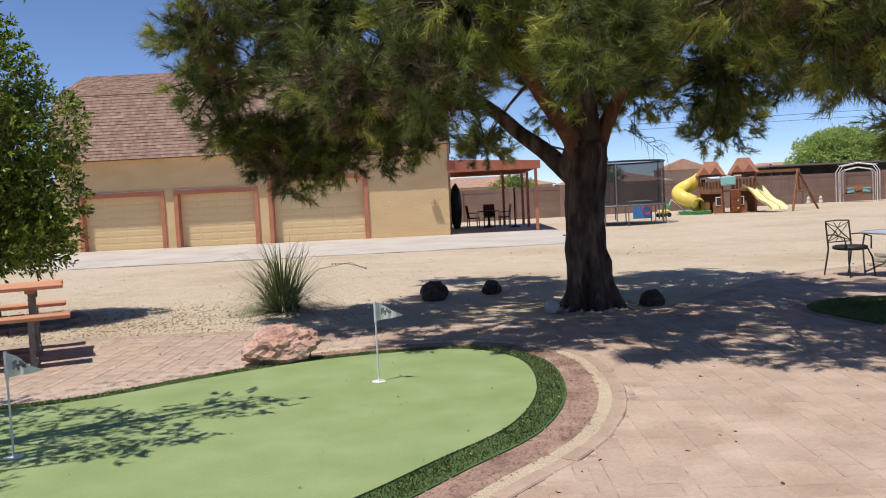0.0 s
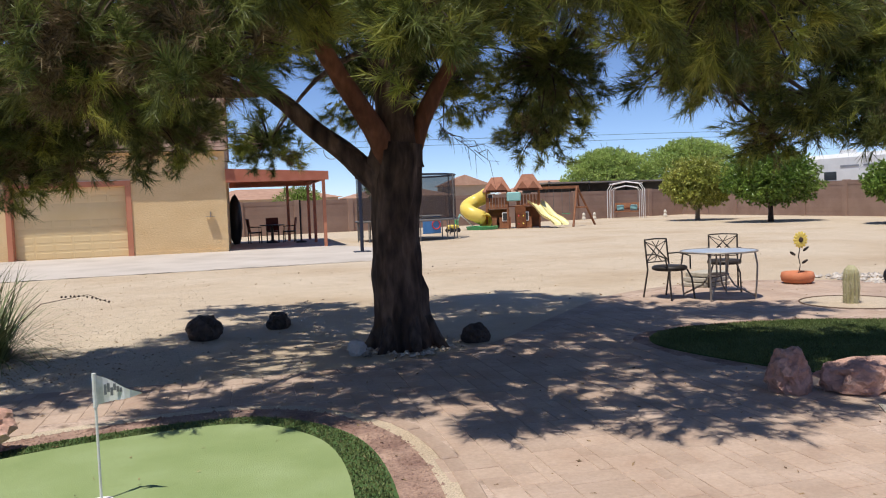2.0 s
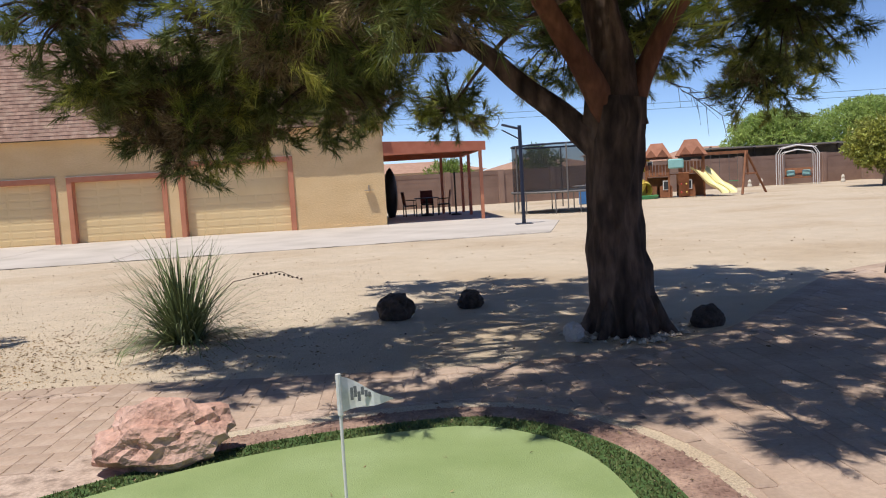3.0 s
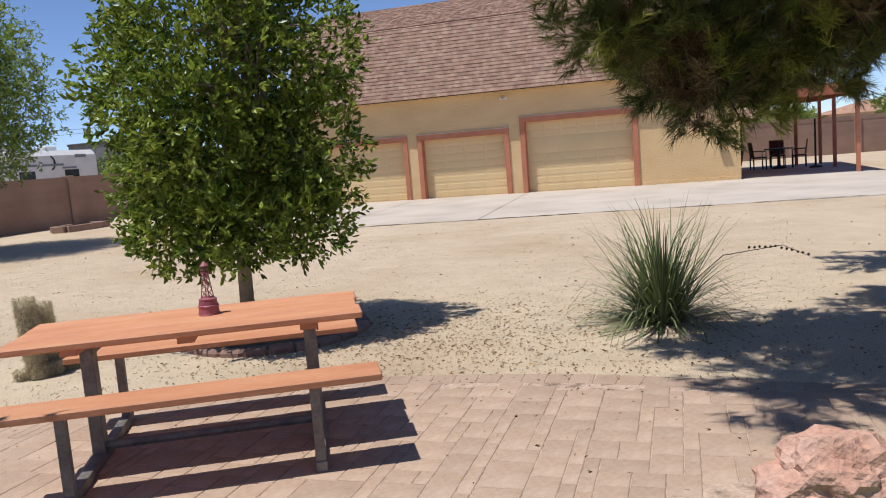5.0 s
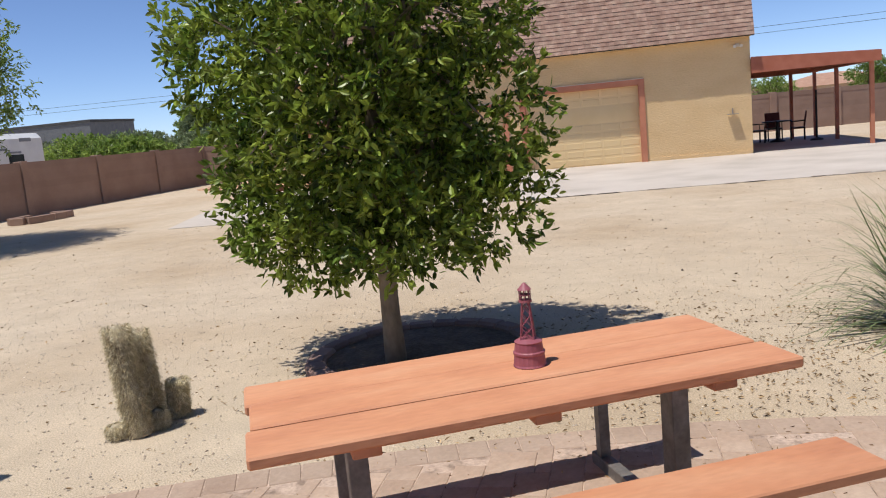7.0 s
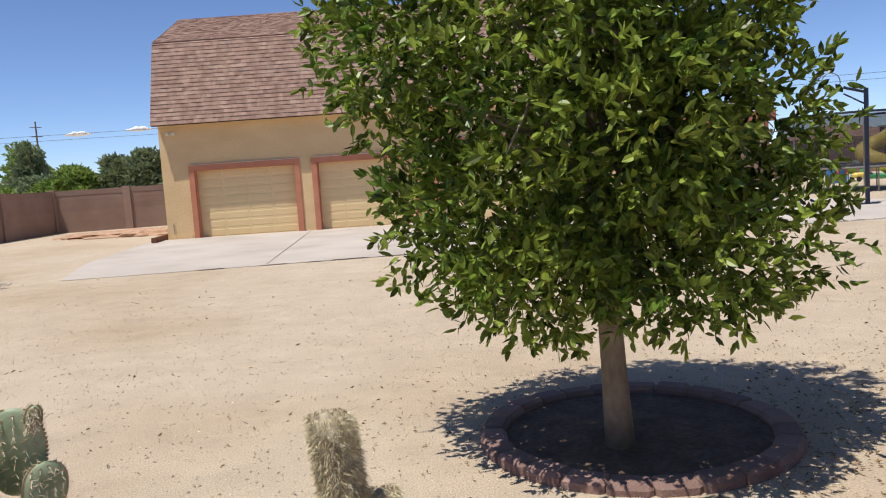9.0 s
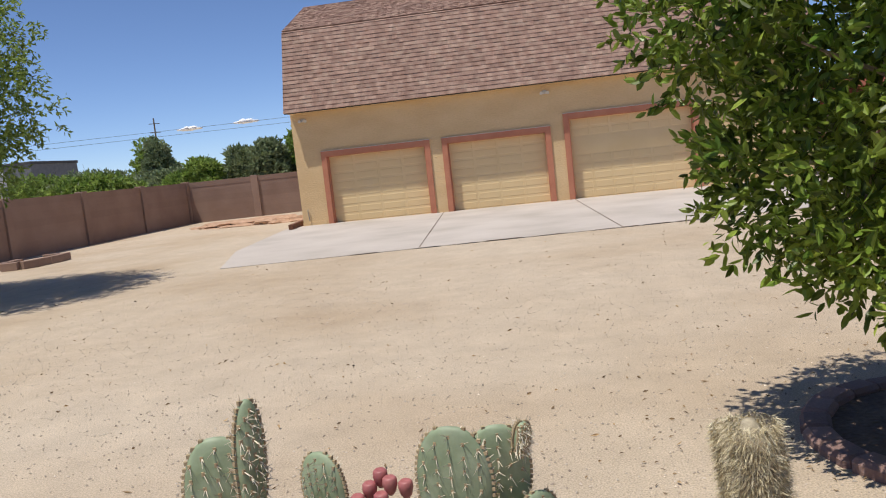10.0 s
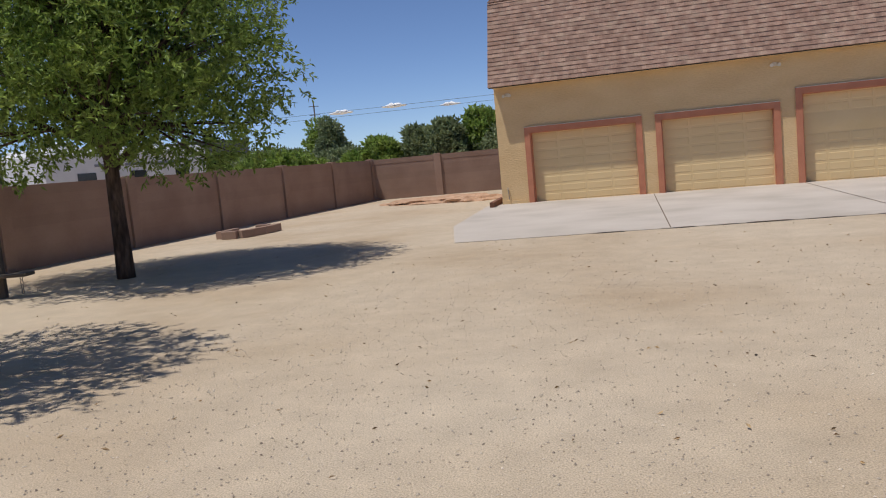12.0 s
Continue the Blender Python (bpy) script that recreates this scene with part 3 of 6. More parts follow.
for a, b, h in DOORS:
    fr = Geo().box((a + W / 2, -0.02, h / 2), (W, 0.05, h)).box((b - W / 2, -0.02, h / 2), (W, 0.05, h)).box(((a + b) / 2, -0.022, h - W / 2), (b - a - 2 * W, 0.05, W))
    fr.box((a + W + 0.01, 0.14, (h - W) / 2), (0.02, 0.27, h - W)).box((b - W - 0.01, 0.14, (h - W) / 2), (0.02, 0.27, h - W)).box(((a + b) / 2, 0.14, h - W - 0.01), (b - a - 2 * W - 0.04, 0.27, 0.02))
    part("door_trim", fr, "trim", barn, "brick-red painted door trim")
    part("trim_edge", Geo().box(((a + b) / 2, -0.035, h + 0.008), (b - a, 0.05, 0.016)), "cream", barn, "pale weathered flashing over the door trim")
    door = new("garage_door")
    door.parent = barn
    door.location = ((a + b) / 2, 0.215, 0)
    tagged(door, label="tan sectional garage door with raised panels")
    w, hh = b - a - 2 * W - 0.04, h - W - 0.02
    rows, cols = (8, 4) if h < 2.4 else (9, 6)
    part("door_leaf", Geo().box((0, 0.02, hh / 2 + 0.005), (w, 0.04, hh)), "door", door)
    pw, ph = w / cols, hh / rows
    panel = Geo()
    t = Geo()
    u, q = pw / 2 - 0.035, ph / 2 - 0.032
    t.add([(-u, 0, -q), (u, 0, -q), (u, 0, q), (-u, 0, q), (-u + 0.012, -0.005, -q + 0.012), (u - 0.012, -0.005, -q + 0.012), (u - 0.012, -0.005, q - 0.012), (-u + 0.012, -0.005, q - 0.012)],
          [(4, 5, 6, 7), (0, 1, 5, 4), (1, 2, 6, 5), (2, 3, 7, 6), (3, 0, 4, 7)])
    first = part("panel", t, "door", door)
    first.location = (-w / 2 + pw / 2, 0, ph / 2)
    for i in range(rows):
        for j in range(cols):
            if (i or j) and not (h > 2.4 and i in (5, 6)):
                p = part("panel", first.data, "door", door)
                p.location = (-w / 2 + pw * (j + 0.5), 0, ph * (i + 0.5))
    if h > 2.4:  # one dented section, bulging unevenly
        bulge, nx, nz = Geo(), 48, 8
        for iz in range(nz + 1):
            for ix in range(nx + 1):
                bx, bz = w * (ix / nx - 0.5), ph * 5 + 2 * ph * iz / nz
                deep = math.sin(math.pi * iz / nz) * min(1, ix / 3, (nx - ix) / 3) * (0.018 + 0.03 * max(0, noise.noise(Vector((bx * 1.4, 3.0, bz))) + 0.25))
                bulge.v.append((bx, -0.001 - deep, bz))
        bulge.f = [(iz * (nx + 1) + ix, iz * (nx + 1) + ix + 1, (iz + 1) * (nx + 1) + ix + 1, (iz + 1) * (nx + 1) + ix) for iz in range(nz) for ix in range(nx)]
        part("dented_section", bulge, "door", door, "buckled door section", smooth=True)

ROOF = [(-0.3, 3.44), (0.52, 5.93), (3.35, 7.15), (6.18, 5.93), (7.0, 3.44)]
g = Geo()
for (ya, za), (yb, zb) in zip(ROOF, ROOF[1:]):
    nrm = Vector((0, za - zb, yb - ya)).normalized() * 0.06
    pr = [(ya, za), (yb, zb), (yb + nrm.y, zb + nrm.z), (ya + nrm.y, za + nrm.z)]
    g.add([(-15.06, *p) for p in pr] + [(0.06, *p) for p in pr], [(0, 3, 2, 1), (4, 5, 6, 7), (0, 1, 5, 4), (1, 2, 6, 5), (2, 3, 7, 6), (3, 0, 4, 7)])
part("roof_deck", g, "shingle", barn, "brown asphalt shingle roof")
part("drip_edge", Geo().box((-7.5, -0.32, 3.46), (15.14, 0.03, 0.09)), "darkmetal", barn, "dark metal drip edge")
part("soffit", Geo().box((-7.5, -0.15, 3.425), (15, 0.28, 0.02)), "stucco", barn)
rngs = np.random.default_rng(3)
vs, fs = [], []
for (ya, za), (yb, zb) in zip(ROOF[:2], ROOF[1:3]):
    l = math.hypot(yb - ya, zb - za)
    d = Vector((0, (yb - ya) / l, (zb - za) / l))
    nrm = Vector((0, -d.z, d.y))
    if nrm.z < 0:
        nrm = -nrm
    rows = int(l / 0.13)
    for r in range(rows + 1):
        xx = -15.08 + rngs.uniform(0, 0.2)
        first_x = -15.08
        while xx < 0.07:
            w = rngs.uniform(0.1, 0.24)
            x0, x1 = max(first_x, -15.08), min(xx + w, 0.08)
            first_x = xx + w
            lift = 0.072 + (0.008 if rngs.random() > 0.5 else 0.0)
            p0 = Vector((0, ya, za)) + d * (r * 0.13 - 0.02)
            p1 = p0 + d * min(0.155, l - r * 0.13 + 0.02)
            a0, a1 = p0 + nrm * (lift + 0.008), p1 + nrm * 0.066
            b0 = p0 + nrm * 0.06
            k = len(vs)
            vs += [(x0, a0.y, a0.z), (x1, a0.y, a0.z), (x1, a1.y, a1.z), (x0, a1.y, a1.z), (x0, b0.y, b0.z), (x1, b0.y, b0.z)]
            fs += [(k, k + 1, k + 2, k + 3), (k + 4, k + 5, k + 1, k)]
            xx += w
array_part("shingles", np.array(vs), np.array(fs), "shingle", barn, "brown and tan laminated shingle tabs", kind="stuff")
for x in (-7.32, -14.6, -0.35):
    lamp = thing("flood_light", (x, -0.004, 3.2), label="small twin-head flood light under the barn eave", category="light", group="flood lights under the eave")
    part("base", Geo().box((0, -0.015, 0), (0.12, 0.03, 0.1)), "cream", lamp)
    for s in (-0.07, 0.07):
        part("lamp_head", Geo().tube([(s, -0.03, 0), (s * 1.3, -0.14, -0.03)], [0.03, 0.05], 10), "cream", lamp)
box = thing("outlet_cover", (-0.55, 0, 1.2), label="small metal bracket fixed to the stucco wall", category="wall bracket")
part("bracket", Geo().box((0, -0.03, 0.1), (0.04, 0.06, 0.18)).box((0.0, -0.1, 0.02), (0.3, 0.16, 0.02)), "tanmetal", box)
tap = thing("hose_bib", (-14.8, 0, 0.35), label="small brass tap on the stucco wall", category="tap")
part("pipe", Geo().tube([(0, -0.02, 0.15), (0, -0.05, 0.1), (0.03, -0.06, -0.2)], 0.015, 6), "tanmetal", tap)

# ---- boundary walls ----
def block_wall(name, a, b, h=1.78, step=3.0, label="brown concrete block boundary wall with pilasters"):
    a, b = Vector((*a, 0)), Vector((*b, 0))
    l = (b - a).length
    t = thing(name, tuple((a + b) / 2), math.degrees(math.atan2(b.y - a.y, b.x - a.x)), label, "boundary wall")
    tagged(t, kind="structure")
    g = Geo()
    rows = int(h / 0.2)
    for r in range(rows):
        z0 = h * r / rows
        g.box((0, 0, z0 + h / rows / 2), (l, 0.15 if r < rows - 1 else 0.17, h / rows - 0.008))
    g.box((0, 0, h / 2), (l - 0.02, 0.142, h - 0.02))
    part("block_courses", g, "block", t)
    n = round(l / step)
    for i in range(n + 1):
        part("pilaster", Geo().box((-l / 2 + l * i / n, 0, h / 2 + 0.02), (0.3, 0.3, h + 0.04), bevel=0.01), "block", t)
    return t


block_wall("wall_west", (-23.1, -34.2), (-23.1, 9.45), step=3.98)
block_wall("wall_north", (-23.1, 9.45), (29.7, 20.6))
block_wall("wall_east", (29.7, 20.6), (29.7, -34))
block_wall("wall_south", (29.7, -34), (-22.8, -34))

# ---- patio cover beside the barn ----
shed = thing("patio_cover", (1.7, 3.5, 0), label="rust-red painted wooden patio cover attached to the barn", category="patio cover")
g = Geo()
g.add([(-1.7, -3.6, 2.78), (1.75, -3.6, 2.62), (1.75, 3.6, 2.62), (-1.7, 3.6, 2.78), (-1.7, -3.6, 2.72), (1.75, -3.6, 2.56), (1.75, 3.6, 2.56), (-1.7, 3.6, 2.72)],
      [(0, 1, 2, 3), (7, 6, 5, 4), (0, 4, 5, 1), (1, 5, 6, 2), (2, 6, 7, 3), (3, 7, 4, 0)])
part("roof_panel", g, "fascia", shed)
for y in (-3.62, 3.62):
    g = Geo()
    g.add([(-1.7, y - 0.03, 2.35), (1.78, y - 0.03, 2.36), (1.78, y - 0.03, 2.66), (-1.7, y - 0.03, 2.82), (-1.7, y + 0.03, 2.35), (1.78, y + 0.03, 2.36), (1.78, y + 0.03, 2.66), (-1.7, y + 0.03, 2.82)],
          [(0, 1, 2, 3), (7, 6, 5, 4), (0, 4, 5, 1), (1, 5, 6, 2), (2, 6, 7, 3), (3, 7, 4, 0)])
    part("fascia", g, "fascia", shed)
part("beam", Geo().box((1.6, 0, 2.46), (0.1, 7.2, 0.2)), "fascia", shed)
for i in range(8):
    part("rafter", Geo().box((0, -3.0 + i * 0.85, 2.6), (3.4, 0.05, 0.14), pose(0, 0, 0, 0, 2.66, 0)), "fascia", shed)
for x, y in ((3.33, 0.25), (3.3, 3.9), (3.3, 6.9), (2.4, 6.5)):
    part("post", Geo().box((x - 1.7, y - 3.5, 1.23), (0.11, 0.11, 2.46)), "trim" if y < 1 else "fascia", shed)


def patio_chair(at, turn, label, group):
    c = thing("patio_chair", at, turn, label, "chair", group)
    part("seat", Geo().box((0, 0, 0.44), (0.52, 0.5, 0.05), bevel=0.02), "darkmetal", c)
    part("backrest", Geo().box((0, 0.25, 0.74), (0.52, 0.04, 0.55), pose(0, 0, 0, -8, 0, 0), bevel=0.015), "darkred", c)
    for sx in (-0.24, 0.24):
        part("armrest", Geo().tube([(sx, -0.22, 0.42), (sx, -0.22, 0.66), (sx, 0.24, 0.68)], 0.018, 6), "darkmetal", c)
        for sy in (-0.22, 0.22):
            part("leg", Geo().box((sx, sy, 0.21), (0.04, 0.04, 0.42)), "darkmetal", c)
    return c


for i, (x, y, a) in enumerate(((0.95, 5.3, 100), (2.35, 5.3, -100), (1.7, 6.1, 0))):
    patio_chair((x, y, 0.012), a, "dark patio armchair in the shade beside a round table", "chairs under the patio cover")
tb = thing("patio_table", (1.65, 5.2, 0.012), label="dark round patio table in the shade of the patio cover", category="table")
part("tabletop", Geo().lathe([(0.5, 0.7), (0.52, 0.72), (0.5, 0.74)], 20), "darkmetal", tb)
part("pedestal", Geo().lathe([(0.28, 0), (0.25, 0.04), (0.06, 0.12), (0.05, 0.7)], 12), "darkmetal", tb)
um = thing("umbrella_pole", (2.75, 4.3, 0.012), label="bare dark umbrella pole standing under the patio cover", category="pole")
part("pole", Geo().tube([(0, 0, 0), (0, 0, 1.7)], 0.035, 8), "black", um)
part("base", Geo().lathe([(0.22, 0), (0.2, 0.06), (0.05, 0.09)], 16), "black", um)
rt = thing("covered_grill", (0.22, 5.6, 0), label="tall narrow black covered object against the barn wall", category="covered object")
part("cover", Geo().blob((0, 0, 0.98), (0.27, 0.4, 1.02), 0.12, 4, 3, 2.2), "black", rt, smooth=True)

# ---- basketball hoop ----
hoop = thing("basketball_hoop", (3.95, -4.35, 0), label="dark steel basketball pole with bare rim facing the apron", category="basketball hoop")
part("pole", Geo().tube([(0, 0, 0), (0, 0, 2.85)], 0.055, 10), "blackpole", hoop)
part("arm", Geo().tube([(0, 0, 2.75), (-0.5, 0.1, 2.9)], 0.035, 8).tube([(0, 0, 2.45), (-0.5, 0.1, 2.75)], 0.02, 8), "blackpole", hoop)
ring = [(-0.78 + 0.23 * math.cos(a / 8 * math.pi), 0.15, 3.05 + 0.23 * math.sin(a / 8 * math.pi)) for a in range(17)]
part("rim", Geo().tube(ring, 0.012, 6, cap=False), "galv", hoop)
part("base", Geo().box((0, 0, 0.02), (0.5, 0.3, 0.04), bevel=0.01), "blackpole", hoop)

# ---- trampoline ----
tr = thing("trampoline", (6.75, 2.5, 0), label="round trampoline with dark safety net and blue padded frame", category="trampoline")
R = 2.0
circle = lambda r, z, n=32: [(r * math.cos(2 * math.pi * i / n), r * math.sin(2 * math.pi * i / n), z) for i in range(n + 1)]
part("bed", Geo().lathe([(R - 0.12, 0.75), (R - 0.12, 0.76)], 32), "black", tr)
part("frame", Geo().tube(circle(R, 0.77), 0.04, 8, cap=False), "galv", tr)
part("top_ring", Geo().tube(circle(R - 0.05, 2.48), 0.035, 8, cap=False), "blackpole", tr)
g = Geo()
n = 32
c0, c1 = circle(R - 0.06, 0.8), circle(R - 0.06, 2.45)
g.add(c0[:-1] + c1[:-1], [(i, (i + 1) % n, n + (i + 1) % n, n + i) for i in range(n)])
part("net", g, "net", tr, "dark see-through safety net")
for i in range(6):
    a = math.pi / 3 * i + 0.35
    part("net_pole", Geo().tube([(R * math.cos(a) * 1.02, R * math.sin(a) * 1.02, 0.1), (R * math.cos(a) * 1.02, R * math.sin(a) * 1.02, 2.5)], 0.025, 8), "galv", tr)
    for da in (-0.22, 0.22):
        part("leg", Geo().tube([(R * math.cos(a + da), R * math.sin(a + da), 0), (R * math.cos(a + da), R * math.sin(a + da), 0.76)], 0.022, 8), "galv", tr)

# ---- pine ----
pine = thing("pine_tree", (2.0, -20.5, 0), label="large spreading pine with rugged dark bark and long needles", category="tree")
P0 = Vector((2.0, -20.5, 0))


def rel(*p):
    return tuple(Vector(p) - P0)


g = Geo()
a = np.linspace(0, 1, 12)
pts = [rel(2.02 - 0.06 * math.sin(q * 3), -20.5 + 0.02 * q, 2.0 * q) for q in a]
rad = [0.33, 0.285, 0.265, 0.25, 0.243, 0.235, 0.23, 0.232, 0.24, 0.25, 0.26, 0.24]
g.tube(pts, rad, 28, jitter=0.28)
for k in range(7):
    an = k * 0.9 + 0.3
    g.tube([rel(2.02 + 0.2 * math.cos(an), -20.5 + 0.2 * math.sin(an), 0.3), rel(2.02 + 0.33 * math.cos(an), -20.5 + 0.33 * math.sin(an), 0.07), rel(2.02 + 0.46 * math.cos(an), -20.5 + 0.46 * math.sin(an), -0.05)], [0.08, 0.06, 0.03], 8, jitter=0.2)
part("trunk", g, "bark", pine, smooth=True)


def limb(pts, r0, r1, name="limb", material="bark", parent=pine, sides=12):
    P = spline(pts, 5, closed=False)
    n = len(P)
    g = Geo().tube(P, [r0 + (r1 - r0) * (i / (n - 1)) ** 0.8 for i in range(n)], sides, jitter=0.18)
    return part(name, g, material, parent, smooth=True)


limb([rel(1.95, -20.5, 1.5), rel(1.62, -20.45, 1.82), rel(1.25, -20.4, 2.14), rel(0.85, -20.35, 2.5), rel(0.2, -20.0, 3.0), rel(-0.8, -20.3, 3.4)], 0.135, 0.045)
limb([rel(1.95, -20.5, 1.75), rel(1.75, -20.65, 2.15), rel(1.4, -20.85, 2.65), rel(1.05, -21.1, 3.2), rel(0.4, -21.7, 4.1)], 0.135, 0.05, material="bark2")
limb([rel(2.12, -20.5, 1.85), rel(2.3, -20.5, 2.3), rel(2.55, -20.6, 2.75), rel(3.1, -20.9, 3.4), rel(3.9, -21.4, 4.0)], 0.11, 0.04, material="bark2")
limb([rel(2.02, -20.48, 1.75), rel(1.98, -20.45, 2.4), rel(1.85, -20.4, 3.2), rel(1.7, -20.3, 4.2), rel(1.6, -20.3, 5.2)], 0.235, 0.06)
LOW = [(-1.7, -20.4, 2.2, .6), (-2.2, -21.0, 2.85, .5), (-0.9, -20.5, 2.7, .75), (-1.6, -20.5, 1.9, .48), (-1.0, -20.3, 2.0, .4), (-2.1, -20.7, 2.25, .36), (-1.9, -22.2, 3.15, .55), (-0.4, -22.8, 2.5, .6), (0.3, -23.2, 2.4, .45),
       (-0.4, -19.5, 2.45, .65), (-0.3, -17.3, 2.5, .6), (0.9, -17.3, 2.3, .45), (0.8, -21.6, 3.3, .7), (1.75, -23.9, 2.7, .5), (1.5, -24.1, 2.35, .32), (2.55, -24.3, 2.8, .55),
       (3.4, -23.9, 2.8, .65), (3.9, -19.8, 2.9, .75), (4.3, -18.5, 2.35, .55), (4.2, -22.5, 2.55, .55)]
HIGH = [(4.8, -22.9, 3.05, .6), (5.7, -22.7, 2.65, .5), (5.5, -22.8, 2.15, .36), (5.35, -22.7, 2.5, .36), (4.75, -23.0, 2.1, .32), (4.75, -22.5, 1.88, .27), (5.25, -22.9, 1.88, .28), (4.75, -22.3, 2.3, .3), (-2.0, -21.9, 4.9, .6), (5.4, -20.6, 3.0, .6), (2.2, -18.2, 3.05, .75), (3.2, -17.8, 3.0, .65),
        (0.6, -22.8, 3.2, .75), (-1.0, -21.6, 3.45, .85), (1.9, -22.6, 3.5, 0.95), (3.6, -22.4, 3.6, 0.95), (0.4, -19.2, 3.6, 0.95), (2.4, -20.3, 4.3, 1.2), (0.9, -21.0, 4.6, 1.0), (3.8, -20.6, 4.2, 1.0), (2.0, -21.4, 5.2, 1.0),
        (3.6, -23.0, 4.3, 0.8), (3.1, -23.2, 4.4, 0.85), (1.2, -23.2, 4.4, 0.85), (-0.6, -20.2, 4.3, 0.85), (2.6, -18.6, 4.4, 0.85), (0.7, -18.8, 4.6, 0.75), (5.3, -21.0, 4.3, 0.65)]
rng = np.random.default_rng(11)
tips_at, tips_way, tips_kind = [], [], []
twigs = Geo()


def fork(c):
    """The limb's end from which a lobe's own branch leaves."""
    if c.x < 0.6:
        return Vector((0.7, -20.4, 2.5)) if c.y > -21.4 else Vector((0.6, -21.5, 3.8))
    if c.y < -22.2:
        return Vector((1.3, -21.0, 2.9)) if c.x < 2.2 else Vector((3.3, -21.0, 3.5))
    return Vector((3.2, -20.95, 3.45)) if c.x > 3.0 else Vector((1.9, -20.4, 3.0))


for lx, ly, lz, lr in LOW + HIGH:
    c = Vector((lx, ly, lz))
    hub = fork(c)
    m1 = hub.lerp(c, 0.5) + Vector((0, 0, 0.22))
    P = spline([rel(*hub), rel(*m1), rel(*c)], 4, closed=False)
    twigs.tube(P, [0.04 - 0.028 * i / (len(P) - 1) for i in range(len(P))], 6)
    clumps = int(118 * (lr / 0.7) ** 2)
    d = unit(rng.normal(size=(clumps, 3)))
    r = rng.uniform(0.3, 1.22, clumps)
    at = np.array([lx, ly, lz]) + d * np.array([lr * 1.12, lr * 1.12, lr * 0.9]) * r[:, None]
    PERC = 9
    out = unit(d * np.array([1, 1, 0.7]) + rng.normal(size=(clumps, 3)) * 0.35 + np.array([0, 0, 0.2]))
    spot = unit(rng.normal(size=(clumps, PERC, 3)))
    tips_at.append((at[:, None] + spot * rng.uniform(0.02, 0.15, (clumps, PERC, 1)) + out[:, None] * rng.uniform(-0.08, 0.08, (clumps, PERC, 1))).reshape(-1, 3))
    tips_way.append(unit(out[:, None] + spot * 0.75 + rng.normal(size=(clumps, PERC, 3)) * 0.2).reshape(-1, 3))
    # outer clumps get the brighter needles, a painted sunlit skin
    lit = (r > 0.72) & (rng.random(clumps) < (0.2 if lx < 0.5 else 0.5))
    # inner clumps turn brown: dead needles that also paint the crown's inner shade
    dry = (r < 0.85) & (rng.random(clumps) < (0.45 if lx < 0.5 else 0.16)) & (lz < 3.3)
    tips_kind.append(np.repeat(np.where(dry, 2, np.where(lit, 1, 0)), PERC))
    for i in range(0, clumps, 2):
        s = c.lerp(Vector(at[i]), 0.15)
        e = Vector(at[i])
        twigs.tube([rel(*s), rel(*(s.lerp(e, 0.55) + Vector((0, 0, 0.05)))), rel(*e)], [0.014, 0.009, 0.004], 4, cap=False)
part("branchwork", twigs, "bark", pine, kind="stuff")
at, way, which = np.concatenate(tips_at), np.concatenate(tips_way), np.concatenate(tips_kind)
PER = 30
n = len(at)
t = rng.uniform(0, 1, (n, PER, 1))
base = at[:, None] - way[:, None] * (1 - t) * 0.13
dirs = unit(way[:, None] * 0.95 + rng.normal(size=(n, PER, 3)) * 0.42 + np.array([0, 0, -0.06]))
L = rng.uniform(0.085, 0.15, (n, PER, 1))
side = unit(np.cross(dirs, rng.normal(size=dirs.shape))) * 0.0032
v = np.stack([base - side, base + side, base + dirs * L], 2).reshape(-1, 3) - np.array([2.0, -20.5, 0])
which = np.repeat(which, PER * 3)
for k, (nm, mt, lab) in enumerate((("crown", "needle", "long dark olive-green pine needles in tufts"), ("new_growth", "needle_lit", "bright yellow-green needle tufts with sunlight painted in"), ("dry_foliage", "dryneedle_shade", "brown dry needle tufts, also painted shade inside the crown"))):
    q = v[which == k]
    array_part(nm, q, np.arange(len(q)).reshape(-1, 3), mt, pine, lab, kind="stuff")
# bare twigs hanging beside the trunk
g = Geo()
for k in range(9):
    a0 = Vector((2.5 + 0.05 * k, -20.3, 2.15 - 0.03 * k))
    e = a0 + Vector((0.14 + 0.08 * math.sin(k * 2.1), -0.1 + 0.1 * math.cos(k * 1.7), -0.25 + 0.16 * math.sin(k * 3.3)))
    mid = a0.lerp(e, 0.5) + Vector((0.05, 0, 0.08))
    g.tube([rel(*a0), rel(*mid), rel(*e)], [0.005, 0.003, 0.0012], 4)
    g.tube([rel(*mid), rel(*(mid + Vector((0.12, 0.02, -0.16 + 0.05 * (k % 4)))))], [0.003, 0.001], 3)
part("dead_twigs", g, "bark", pine, "bare dead twigs", kind="stuff")

